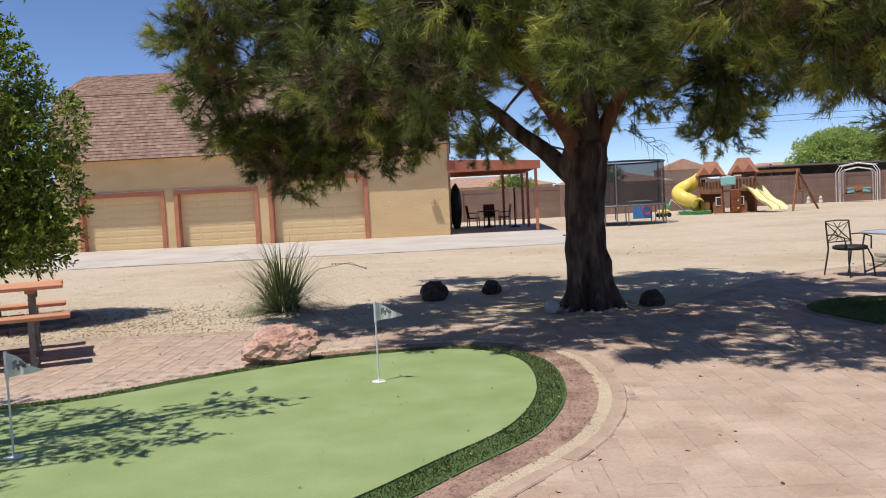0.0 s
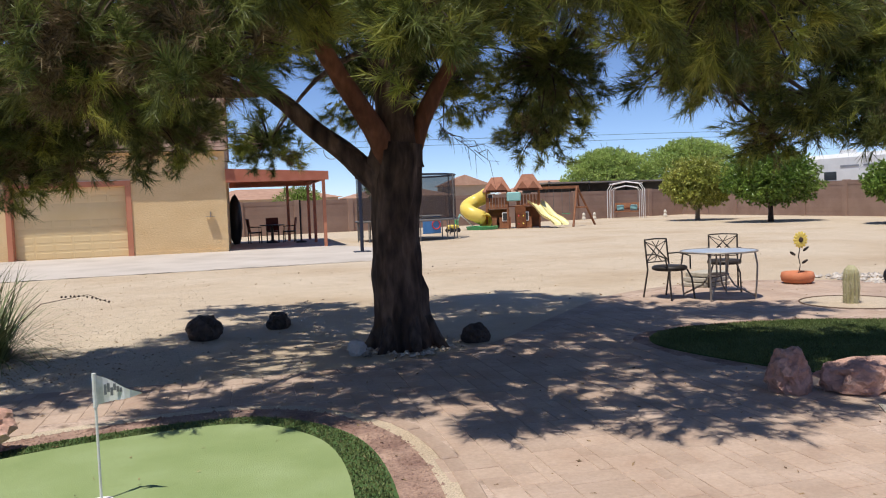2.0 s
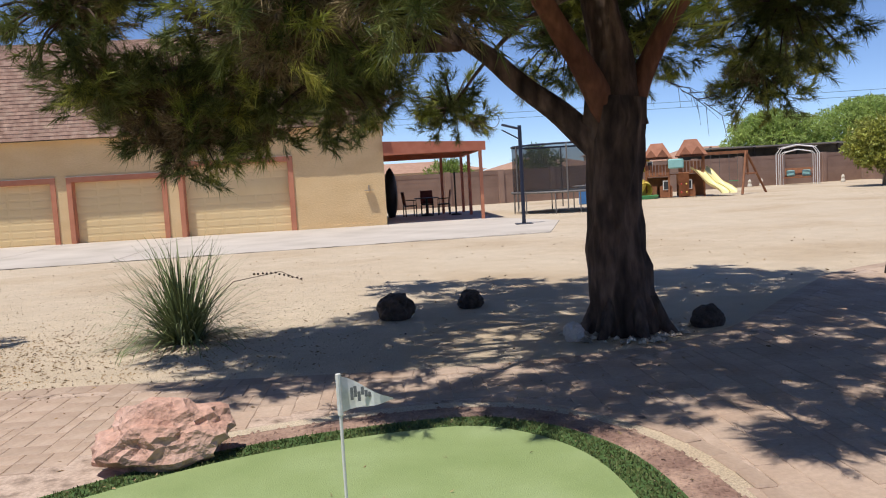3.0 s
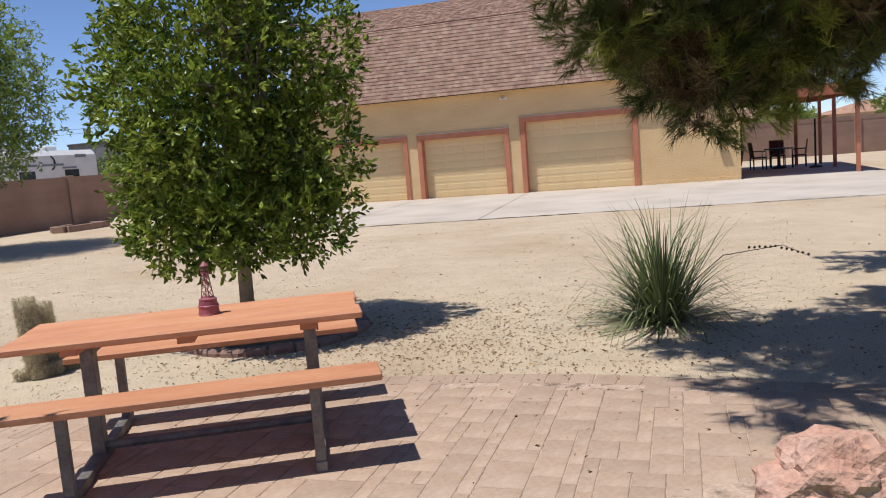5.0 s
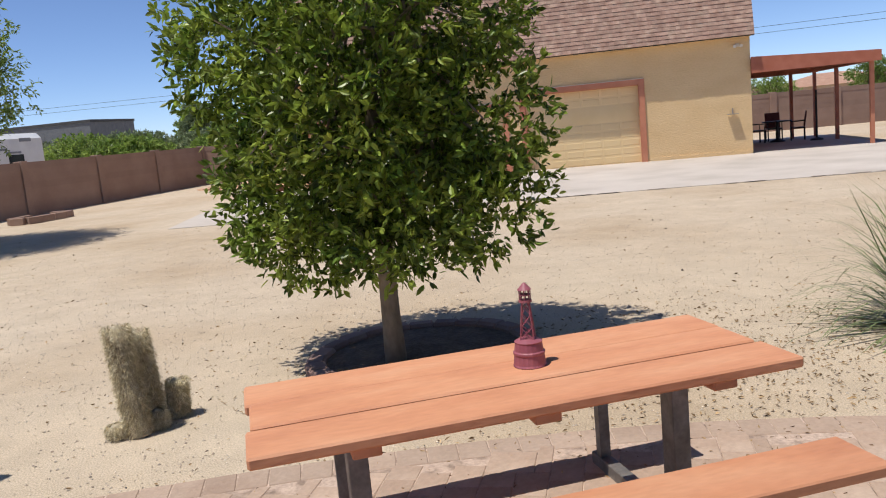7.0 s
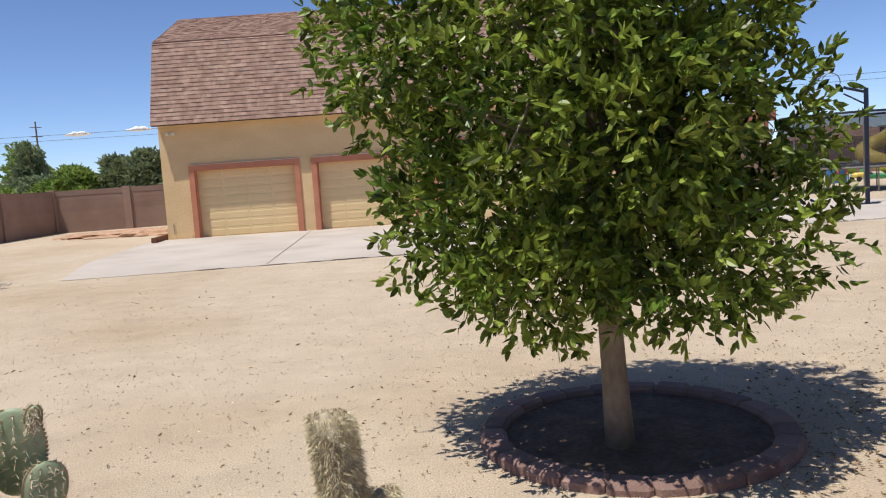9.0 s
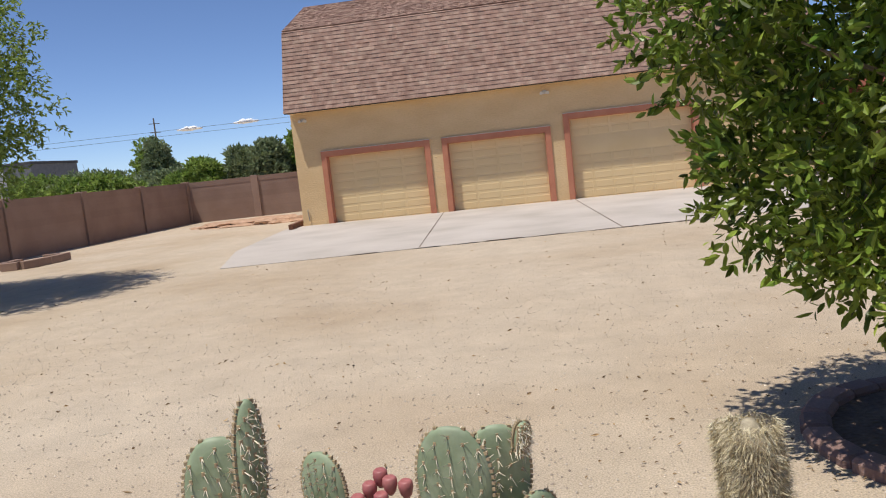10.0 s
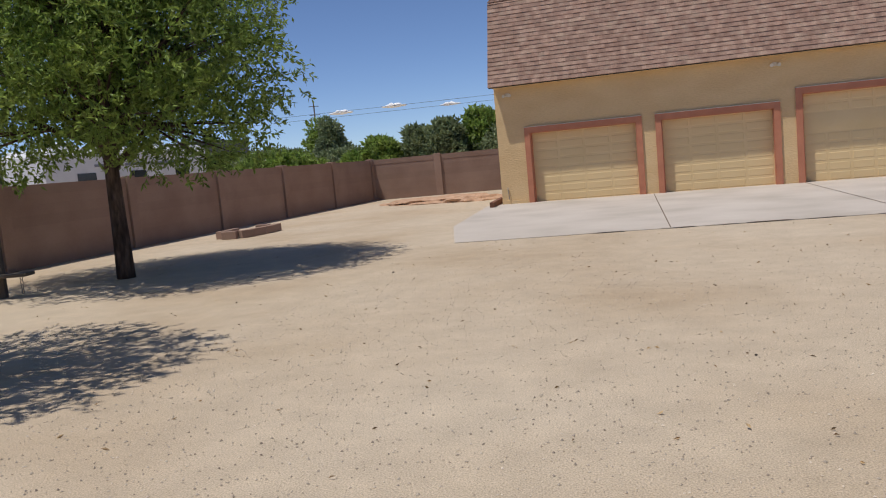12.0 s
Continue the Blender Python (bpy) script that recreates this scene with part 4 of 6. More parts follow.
# ---- potted ring tree ----
RING = (-5.5, -19.95)
ficus = thing("ficus_tree", (*RING, 0), label="dense glossy green tree with slender pale trunk in a brick ring", category="tree")
FX = Vector((*RING, 0))
g = Geo().tube([(-0.11, -0.13, 0), (-0.12, -0.11, 0.4), (-0.13, -0.07, 0.9), (-0.14, 0.0, 1.6), (-0.12, 0, 2.6), (-0.15, 0, 3.8)], [0.082, 0.066, 0.06, 0.055, 0.042, 0.02], 14, jitter=0.06)
part("trunk", g, "barkgrey", ficus, smooth=True)
rng = np.random.default_rng(21)
FL = [(-0.2, 0, 1.6, 0.98, 0.98, 0.75), (-0.22, 0, 2.4, 1.12, 1.1, 0.85), (-0.22, 0, 3.2, 0.9, 0.9, 0.85), (-0.2, 0, 3.9, 0.5, 0.5, 0.55), (-0.8, -0.1, 1.3, 0.42, 0.45, 0.38), (0.2, 0.2, 1.25, 0.6, 0.6, 0.42), (-0.45, -0.4, 1.08, 0.45, 0.4, 0.35), (0.7, -0.2, 1.15, 0.42, 0.4, 0.35), (0.2, -0.6, 1.12, 0.45, 0.4, 0.35), (0.7, 0.0, 1.75, 0.45, 0.5, 0.5), (-1.1, 0.1, 2.2, 0.38, 0.45, 0.5), (0.0, 0.6, 1.5, 0.55, 0.5, 0.6), (0.0, -0.7, 1.9, 0.45, 0.4, 0.6), (0.6, 0.3, 2.6, 0.5, 0.5, 0.6)]
FL = [(x - 0.08, y, z - 0.04, a, b, c) for x, y, z, a, b, c in FL]
p, d = lobe_points(rng, FL, 6600, 0.5)
d = unit(d + np.array([0, 0, 0.15]) + rng.normal(size=d.shape) * 0.3)
v, f = sprigs(rng, p, d, 7, 0.068, 0.03, 0.8, 0.14, oval_leaves)
array_part("crown", v, f, "leaf", ficus, "dense glossy green leaves", kind="stuff")
g = Geo()
for k in range(60):
    s = Vector((0.02, 0, rng.uniform(1.0, 3.2)))
    e = Vector(p[k * 40])
    g.tube([s, s.lerp(e, 0.5) + Vector((0, 0, 0.15)), e], [0.022, 0.014, 0.005], 5, cap=False)
part("branchwork", g, "barkgrey", ficus, kind="stuff")
bed = thing("tree_ring", (RING[0] + 0.03, RING[1] + 0.13, 0), label="low ring of reddish blocks round dark soil under the tree", category="planter ring")
part("soil", Geo().lathe([(0.75, 0.0), (0.75, 0.02), (0.5, 0.03), (0.05, 0.06)], 28), "soil", bed)
brick = Geo().box((0, 0, 0.015), (0.15, 0.215, 0.11), bevel=0.022)
first = None
for k in range(24):
    an = 2 * math.pi * k / 24
    ob = part("brick", first.data if first else brick, "paver_red", bed)
    first = first or ob
    ob.matrix_basis = pose(0.79 * math.cos(an), 0.79 * math.sin(an), -0.01 + 0.008 * math.sin(k * 5.1), 0, 2 * math.sin(k * 3), math.degrees(an))


# ---- other trees ----
def leafy_tree(name, at, trunk_h, lobes, n, material, label, leaf=(0.09, 0.035), seed=1, r=0.12, group="", lean=0.0, bark="bark", per=7):
    t = thing(name, at, 0, label, "tree", group)
    rng = np.random.default_rng(seed)
    top = max(l[2] for l in lobes)
    g = Geo().tube([(0, 0, -0.02), (lean * 0.4, 0, trunk_h * 0.5), (lean, 0, trunk_h), (lean, 0, top)], [r * 1.25, r, r * 0.85, r * 0.2], 12, jitter=0.15)
    part("trunk", g, bark, t, smooth=True)
    g = Geo()
    for l in lobes:
        s = Vector((lean, 0, trunk_h * rng.uniform(0.85, 1.1)))
        e = Vector(l[:3])
        mid = s.lerp(e, 0.5) + Vector((0, 0, 0.12 * l[3]))
        g.tube([s, mid, e], [r * 0.55, r * 0.35, r * 0.12], 7, cap=False, jitter=0.1)
        for k in range(6):
            q = e + Vector(unit(rng.normal(size=3) + np.array([0, 0, 0.6]))) * l[3] * 0.6
            g.tube([mid, mid.lerp(q, 0.6), q], [r * 0.2, r * 0.12, r * 0.04], 4, cap=False)
    part("branchwork", g, bark, t, kind="stuff")
    p, d = lobe_points(rng, lobes, n, 0.45)
    v, f = sprigs(rng, p, unit(d + rng.normal(size=d.shape) * 0.5), per, leaf[0], leaf[1], 0.9, 0.2)
    array_part("crown", v, f, material, t, kind="stuff")
    return t


def crown_lobes(rng, rx, ry, z0, z1, n):
    out = []
    for k in range(n):
        a = 2 * math.pi * (k * 0.618)
        q = (k + 0.5) / n
        z = z0 + (z1 - z0) * q
        w = math.sin(math.pi * min(0.97, 0.25 + 0.75 * q)) ** 0.6
        s = 0.42 + 0.12 * rng.random()
        out.append((rx * (1 - s) * w * math.cos(a), ry * (1 - s) * w * math.sin(a), z, rx * s, ry * s, (z1 - z0) * 0.2))
    return out


R1 = random.Random(4)
leafy_tree("ash_tree", (-18.7, -12.15, 0), 2.1, crown_lobes(R1, 3.5, 3.2, 2.3, 6.4, 26), 15000, "leaf2", "broad leafy green shade tree with a dark trunk on bare sand", (0.11, 0.04), 31, 0.125)
leafy_tree("ash_tree", (-16.6, -19.0, 0), 2.0, crown_lobes(R1, 2.3, 2.3, 2.6, 5.4, 12), 2600, "leaf2", "leafy green shade tree casting a dappled shadow on sand", (0.11, 0.04), 32, 0.14)
cit = (((23.4, 8.7, 0), 2.0, 1.5, "citrus_yellow", "rounded yellow-green citrus tree with whitewashed leaning trunk"), ((23.7, 3.2, 0), 2.45, 2.6, "citrus", "rounded dark green citrus tree on bare sand"), ((24.8, -3.7, 0), 2.0, 1.9, "citrus", "low domed dark green citrus tree before the boundary wall"))
for i, (at, rx, zr, m_, lab) in enumerate(cit):
    ry = (1.9, 2.4, 2.0)[i]
    top = (3.3, 3.3, 2.5)[i]
    leafy_tree("citrus_tree", at, 0.8, [(0, 0, (top + 0.75) / 2, rx * 0.86, ry * 0.86, (top - 0.75) / 2)] + crown_lobes(R1, rx * 0.92, ry * 0.92, 1.15, top - 0.55, 12), 3200, m_, lab, (0.16, 0.08), 40 + i, 0.11, "citrus trees along the wall", 0.0, "barkgrey" if i == 0 else "bark")
leafy_tree("palo_verde", (28.2, 28.5, 0), 1.2, crown_lobes(R1, 4.2, 3.5, 1.8, 4.6, 16), 6000, "paloverde", "wide bright green palo verde beyond the wall", (0.2, 0.08), 51, 0.2)
leafy_tree("palo_verde", (35.0, 28.0, 0), 1.2, crown_lobes(R1, 4.5, 4, 2.2, 5.2, 16), 6000, "paloverde", "wide bright green palo verde beyond the wall", (0.2, 0.08), 52, 0.2)
leafy_tree("shrub_tree", (3.6, 17.0, 0), 0.9, crown_lobes(R1, 1.6, 1.6, 1.2, 2.4, 8), 700, "leaf2", "grey-green bush beyond the block wall", (0.14, 0.05), 53, 0.08)
leafy_tree("shrub_tree", (9.4, 20.5, 0), 0.9, crown_lobes(R1, 1.6, 1.6, 1.6, 3.0, 8), 900, "citrus", "dark green bush beyond the block wall", (0.14, 0.05), 54, 0.08)
for k, (x, y, s, h) in enumerate(((-27.5, 20, 2.4, 2.2), (-31, 24, 3.0, 2.6), (-37, 26, 3.5, 3.0), (-44, 30, 4, 3.3), (-18, 18, 3, 2.8), (-31, 15.5, 2.6, 2.5), (-23.6, 18.0, 1.3, 3.1), (-21.9, 17.4, 1.4, 3.3), (-20.2, 18.6, 1.5, 3.7), (-18.3, 19.2, 1.6, 3.9), (-25.6, 17.2, 1.3, 2.7), (-34.5, 30.0, 1.3, 4.7), (-36.5, 2, 2.6, 2.7), (-36, 10, 3, 2.9), (-52, 34, 4.5, 3.2), (-40, 40, 2.2, 5.4), (66, 25, 3, 8.0), (-13, 22, 3, 3.2))):
    leafy_tree("background_tree", (x, y, 0), 1.0, crown_lobes(R1, s, s, 1.2, h, 10), 1300, ("leaf2", "sage", "sage", "leaf2", "sage")[k % 5], "green tree or tall bush beyond the boundary wall", (0.28, 0.12), 60 + k, 0.12)

# ---- ornamental grass ----
gr = thing("ornamental_grass", (-1.98, -19.55, 0), label="spiky grey-green clump of ornamental desert grass on sand", category="plant")
rng = np.random.default_rng(8)
n = 560
an, tilt = rng.uniform(0, 6.283, n), np.minimum(np.abs(rng.normal(0.1, 0.9, n)), 1.45)
Lg = rng.uniform(0.4, 1.15, n)
droop = rng.uniform(-0.15, 0.7, n)
vs, fs = [], []
for i in range(n):
    d = np.array([math.cos(an[i]), math.sin(an[i]), 0])
    s = np.array([-d[1], d[0], 0])
    p = d * rng.uniform(0.0, 0.18)
    k = len(vs)
    for j in range(6):
        u = j / 5
        b = tilt[i] * (0.9 + 0.2 * u * u) + droop[i] * u * u
        q = p + (d * math.sin(b) + np.array([0, 0, math.cos(b)])) * Lg[i] * u
        w = 0.0085 * (1 - u) ** 0.6 + 0.0006
        vs += [tuple(q - s * w), tuple(q + s * w)]
        if j:
            fs.append((k + 2 * j - 2, k + 2 * j - 1, k + 2 * j + 1, k + 2 * j))
array_part("grass_blades", np.array(vs), np.array(fs), "agave", gr, kind="stuff")
st = Geo().tube([(0.1, 0, 0.2), (0.5, -0.02, 0.55), (0.95, -0.05, 0.62), (1.15, -0.05, 0.52)], [0.004, 0.004, 0.003, 0.002], 5)
for k in range(12):
    st.blob((0.7 + 0.04 * k, -0.04 + 0.02 * math.sin(k * 4), 0.61 - 0.012 * max(0, k - 5)), (0.012, 0.012, 0.012), 0.1, k, 1)
part("flower_stalk", st, "bark", gr, "dry dark seed stalk")

# ---- rocks ----
def rock(name, at, r, turn, material, seed, label, rough=0.32, z=0.6, group=""):
    t = tagged(part(name, Geo().blob((0, 0, r[2] * z), r, rough, seed, 4, 1.4, flat=True), material), label=label, category="rock", group=group)
    t.matrix_world = pose(*at, 0, 0, turn)
    return t


rock("boulder", (-1.22, -23.05, 0), (0.34, 0.24, 0.21), 12, "redrock", 3, "low reddish-pink boulder beside the putting green")
rock("boulder", (4.17, -23.42, 0), (0.19, 0.16, 0.2), 30, "redrock", 5, "upright pale pink and rust boulder at the turf edge", group="boulders at the turf bed")
rock("boulder", (4.6, -23.6, 0), (0.3, 0.19, 0.155), -18, "redrock", 9, "blocky orange-red boulder at the turf edge", group="boulders at the turf bed")
rock("dark_boulder", (0.04, -19.08, 0), (0.21, 0.2, 0.18), 0, "lava", 11, "rounded dark brown rock on shaded sand", 0.12)
rock("dark_boulder", (0.86, -18.65, 0), (0.16, 0.14, 0.13), 40, "lava", 12, "small dark rock on shaded sand", 0.25)
rock("dark_boulder", (2.72, -20.55, 0), (0.15, 0.12, 0.12), 10, "lava", 13, "dark rock beside the pine trunk", 0.25)
rock("pale_stone", (1.5, -20.75, 0), (0.1, 0.08, 0.1), 10, "stone", 15, "pale rounded stone at the pine trunk", 0.2)
rng = np.random.default_rng(9)
a = rng.uniform(0, 6.283, 150)
r = rng.uniform(0.34, 0.6, 150)
ob = scatter(rng, 2.02 + r * np.cos(a), -20.5 + r * np.sin(a), 0.015, 0.032, "gravelgrey", "tree_pebbles", None, label="pale pebbles round the pine trunk")
tagged(ob, category="pebbles")
n = 2600
x, y = rng.uniform(9.3, 15.5, n), rng.uniform(-20.5, -17.2, n)
ok = (y > -17.0 - (x - 9.3) * 0.62 - 1.5) & (y < -17.0 - (x - 9.3) * 0.35)
tagged(scatter(rng, x[ok], y[ok], 0.015, 0.045, "stone", "river_pebbles", None, label="bed of pale river pebbles along the paving"), category="pebbles")

# ---- picnic table ----
TA = 26.5
pt = thing("picnic_table", (-4.42, -22.62, 0.008), TA, label="orange-painted wooden picnic table on grey steel legs, benches attached", category="picnic table")
L2 = 0.92
for k in range(3):
    y = -0.244 + 0.244 * k
    part("top_plank", Geo().box((0, y, 0.735 + (0, 0.003, -0.002)[k]), (2 * L2 - 0.03 * (k == 1), 0.231, 0.038), bevel=0.007), "tablewood", pt)
# thin dark strips fill the gaps between the top planks
for y in (-0.122, 0.122):
    part("gap_strip", Geo().box((0, y, 0.728), (2 * L2 - 0.03, 0.014, 0.012)), "soil", pt, "thin dark strip between the planks")
for sy, yy in ((-1, -0.565), (1, 0.645)):
    part("bench_plank", Geo().box((0.03, yy, 0.475), (2 * L2 + 0.04 if sy < 0 else 2 * L2 - 0.04, 0.25, 0.038), bevel=0.006), "tablewood", pt)
part("center_batten", Geo().box((0, 0, 0.7), (0.09, 0.68, 0.035), bevel=0.004), "tablewood", pt)
for sx in (-0.575, 0.63):
    part("top_batten", Geo().box((sx, 0, 0.7), (0.09, 0.68, 0.035), bevel=0.004), "tablewood", pt)
    part("floor_beam", Geo().box((sx, 0.05, 0.03), (0.06, 1.36, 0.06), bevel=0.004), "galv", pt)
    part("leg", Geo().box((sx, 0, 0.37), (0.07, 0.09, 0.63), bevel=0.004), "galv", pt)
    part("bracket", Geo().box((sx + 0.045, 0, 0.655), (0.012, 0.2, 0.06), bevel=0.002), "galv", pt)
    for y in (-0.6, 0.66):
        part("bench_leg", Geo().box((sx, y, 0.228), (0.05, 0.045, 0.455)), "galv", pt)
part("stretcher", Geo().tube([(-0.575, 0, 0.09), (0.63, 0, 0.09)], 0.026, 8), "galv", pt)

lh = thing("lantern", (-4.36, -22.55, 0.762), label="small red cast-metal windmill tower lantern on the picnic table", category="lantern")
part("body", Geo().lathe([(0.056, 0), (0.061, 0.006), (0.058, 0.012), (0.055, 0.045), (0.058, 0.05), (0.058, 0.056), (0.053, 0.06), (0.049, 0.088), (0.051, 0.093), (0.038, 0.1), (0.03, 0.104)], 20), "redpot", lh)
g = Geo()
for k in range(4):
    a0 = math.pi / 4 + k * math.pi / 2
    a1 = a0 + math.pi / 2
    lo, hi = (0.034 * math.cos(a0), 0.034 * math.sin(a0), 0.1), (0.017 * math.cos(a0), 0.017 * math.sin(a0), 0.235)
    lo2, hi2 = (0.034 * math.cos(a1), 0.034 * math.sin(a1), 0.1), (0.017 * math.cos(a1), 0.017 * math.sin(a1), 0.235)
    g.tube([lo, hi], 0.0025, 5)
    for q in (0, 0.33, 0.66):
        A, B = Vector(lo).lerp(Vector(hi), q), Vector(lo2).lerp(Vector(hi2), q + 0.33)
        C, D = Vector(lo2).lerp(Vector(hi2), q), Vector(lo).lerp(Vector(hi), q + 0.33)
        g.tube([A, B], 0.0018, 4).tube([C, D], 0.0018, 4)
part("tower", g, "redpot", lh)
g = Geo().lathe([(0.024, 0.235), (0.024, 0.243)], 14)
for k in range(8):
    an = k * math.pi / 4
    g.tube([(0.02 * math.cos(an), 0.02 * math.sin(an), 0.243), (0.02 * math.cos(an), 0.02 * math.sin(an), 0.28)], 0.0018, 4)
g.lathe([(0.022, 0.26), (0.022, 0.263)], 14).lathe([(0.026, 0.28), (0.012, 0.296), (0.003, 0.305)], 14)
part("lamp_room", g, "redpot", lh)


# ---- golf flags ----
def golf_flag(at, h, label):
    t = thing("golf_flag", at, 0, label, "golf flag", "putting green flags")
    part("pole", Geo().tube([(0, 0, 0), (0, 0, h)], 0.0065, 8), "white", t)
    part("sleeve", Geo().tube([(0, 0, h - 0.16), (0, 0, h + 0.005)], 0.011, 8), "flag", t)
    part("cup", Geo().lathe([(0.05, 0.0), (0.055, 0.003)], 16), "white", t)
    g = Geo()
    n = 9
    for i in range(n):
        u = i / (n - 1)
        x = 0.01 + 0.2 * u
        w = 0.02 * math.sin(u * 7)
        top, bot = h - 0.005 - 0.105 * u, h - 0.15 + 0.035 * u
        g.v += [(x, w, top), (x, w + 0.004, bot), (x, w + 0.002, top), (x, w + 0.006, bot)]
        if i:
            a = 4 * (i - 1)
            g.f += [(a, a + 4, a + 5, a + 1), (a + 2, a + 3, a + 7, a + 6)]
    part("flag", g, "flag", t, "white triangular pennant with a dark worn print")
    g = Geo()
    for i in range(6):
        g.box((0.05 + 0.014 * i, 0.012 - 0.024, h - 0.075 + 0.012 * math.sin(i * 2.4)), (0.012, 0.003, 0.05 - 0.006 * i))
    part("print", g, "greybuilding", t)
    return t


golf_flag((-0.22, -24.1, 0.03), 0.62, "white pennant on a thin white pole in the putting green")
golf_flag((-2.2, -25.65, 0.03), 0.62, "second thin golf pole in the putting green")

# ---- cacti ----
st = thing("old_man_cactus", (-6.87, -21.29, 0), label="shaggy grey cactus stub wrapped in pale hair-like spines", category="cactus")
rng = np.random.default_rng(14)
cols = ((0.0, 0, 0.67, 0.072, -0.05), (-0.01, 0.17, 0.6, 0.075, -0.05), (0.08, 0.3, 0.25, 0.06, 0.02), (-0.1, -0.06, 0.09, 0.05, -0.01), (0.07, 0.1, 0.12, 0.05, 0.0))
for cx, cy, h, r_, ln in cols:
    g = Geo().tube([(cx, cy, 0), (cx + ln * 0.4, cy, h * 0.4), (cx + ln * 0.8 - 0.01, cy, h * 0.85), (cx + ln - 0.01, cy, h)], [r_ * 1.05, r_, r_ * 0.85, r_ * 0.25], 14, jitter=0.1)
    part("column", g, "oldcactus", st, smooth=True)
    m_ = int(20000 * h)
    a, z = rng.uniform(0, 6.283, m_), rng.uniform(0.02, h, m_)
    base = np.stack([cx + ln * z / h + r_ * np.cos(a), cy + r_ * np.sin(a), z], 1)
    w_ = unit(np.stack([np.cos(a), np.sin(a), rng.normal(0.2, 0.7, m_)], 1) + rng.normal(size=(m_, 3)) * 0.7)
    s_ = unit(np.cross(w_, rng.normal(size=w_.shape))) * 0.0017
    w_ = unit(w_ - np.array([0, 0, 0.8]))
    vv = np.stack([base - s_, base + s_, base + w_ * rng.uniform(0.015, 0.05, (m_, 1))], 1).reshape(-1, 3)
    array_part("spines", vv, np.arange(len(vv)).reshape(-1, 3), "wool", st, kind="stuff")


def pad_width(u):
    """Half-width of a pad at a share u of its height: narrow foot, broad rounded top."""
    return max(0.0, 1 - (2 * u ** 0.8 - 1) ** 2) ** 0.42 * (0.72 + 0.3 * u)


def cactus_pad(parent, at, w, h, turn, tilt, rng, roll=0.0):
    holder = new("pad")
    holder.parent = parent
    holder.matrix_basis = pose(*at, tilt, roll, turn)
    g = Geo()
    n = 18
    prof = []
    for i in range(n + 1):
        u = (1 - math.cos(math.pi * i / n)) / 2
        prof.append((u, pad_width(u)))
    sides = 20
    for u, q in prof:
        for j in range(sides):
            a = 2 * math.pi * j / sides
            g.v.append((q * w / 2 * math.cos(a) + 1e-4 * math.cos(a), (0.021 * q + 0.002) * math.sin(a), u * h))
    for i in range(n):
        for j in range(sides):
            a, b = i * sides + j, i * sides + (j + 1) % sides
            g.f.append((a, b, b + sides, a + sides))
    part("pad_flesh", g, "pad", holder, smooth=True)
    sp, ar = Geo(), Geo()
    for i in range(1, 9):
        for j in range(7):
            u = (i + 0.5 * (j % 2)) / 9.2
            q = pad_width(u)
            x = (j - 3) / 3.2 * w / 2
            if abs(x) > q * w / 2 * 0.97:
                continue
            for s in (-1, 1):
                y = s * 0.021 * q * math.sqrt(max(0.02, 1 - (x / (q * w / 2)) ** 2))
                z = u * h
                ar.box((x, y, z), (0.006, 0.005, 0.008))
                for k in range(3):
                    d = Vector((rng.normal() * 0.6, s * 1.0, rng.normal() * 0.7 - 0.3)).normalized() * (0.012 + 0.014 * rng.random())
                    sp.tube([(x, y, z), (x + d.x, y + d.y, z + d.z)], [0.0011, 0.0004], 3, cap=False)
    for i in range(15):
        u = 0.3 + 0.68 * i / 14
        for s in (-1, 1):
            q = pad_width(u)
            ar.box((s * q * w / 2, 0, u * h), (0.008, 0.008, 0.007))
            d = Vector((s * (1.2 - u) + rng.normal() * 0.3, rng.normal() * 0.5, u)).normalized() * 0.016
            sp.tube([(s * q * w / 2, 0, u * h), (s * q * w / 2 + d.x, d.y, u * h + d.z)], [0.0012, 0.0004], 3, cap=False)
    part("spines", sp, "spine", holder, kind="stuff")
    part("areoles", ar, "areole", holder, kind="stuff")
    return holder


pear = thing("prickly_pear", (-7.81, -22.23, 0.02), label="prickly pear cactus with blue-green spiny pads and red fruit", category="cactus")
rng = np.random.default_rng(17)
for at, w, h, turn, tilt, roll in (((0.1, 0.0, -0.02), .22, .4, 10, 0, 0), ((-0.12, -0.05, -0.02), .22, .38, -15, 0, -8), ((-0.3, -0.1, -0.02), .2, .36, 20, 0, -6), ((0.12, 0.03, 0.36), .2, .4, 5, -6, 2), ((-0.04, 0.05, 0.34), .19, .4, -8, -8, 2), ((-0.24, -0.1, 0.34), .19, .34, 15, 0, -6),
                                   ((0.1, 0.09, 0.72), .155, .26, -12, 0, 0), ((0.17, 0.17, 0.71), .14, .245, 14, 4, 4), ((0.25, 0.13, 0.66), .10, .15, 40, 0, 10), ((0.235, 0.15, 0.885), .035, .075, 30, 0, 12),
                                   ((-0.21, 0.2, 0.7), .11, .2, -20, 0, -5), ((0.01, 0.13, 0.66), .09, .12, 20, 10, 0), ((-0.09, 0.18, 0.58), .13, .2, 5, 0, 0), ((-0.28, -0.16, 0.64), .15, .24, 25, 0, 0), ((-0.28, -0.18, 0.83), .125, .25, 12, 0, 0), ((-0.2, -0.24, 0.93), .05, .23, 50, 0, 3), ((-0.42, -0.1, 0.3), .16, .3, -40, 0, -10), ((-0.46, -0.05, 0.58), .13, .2, -30, 0, -8)):
    cactus_pad(pear, at, w * 1.25, h, turn, tilt, rng, roll)
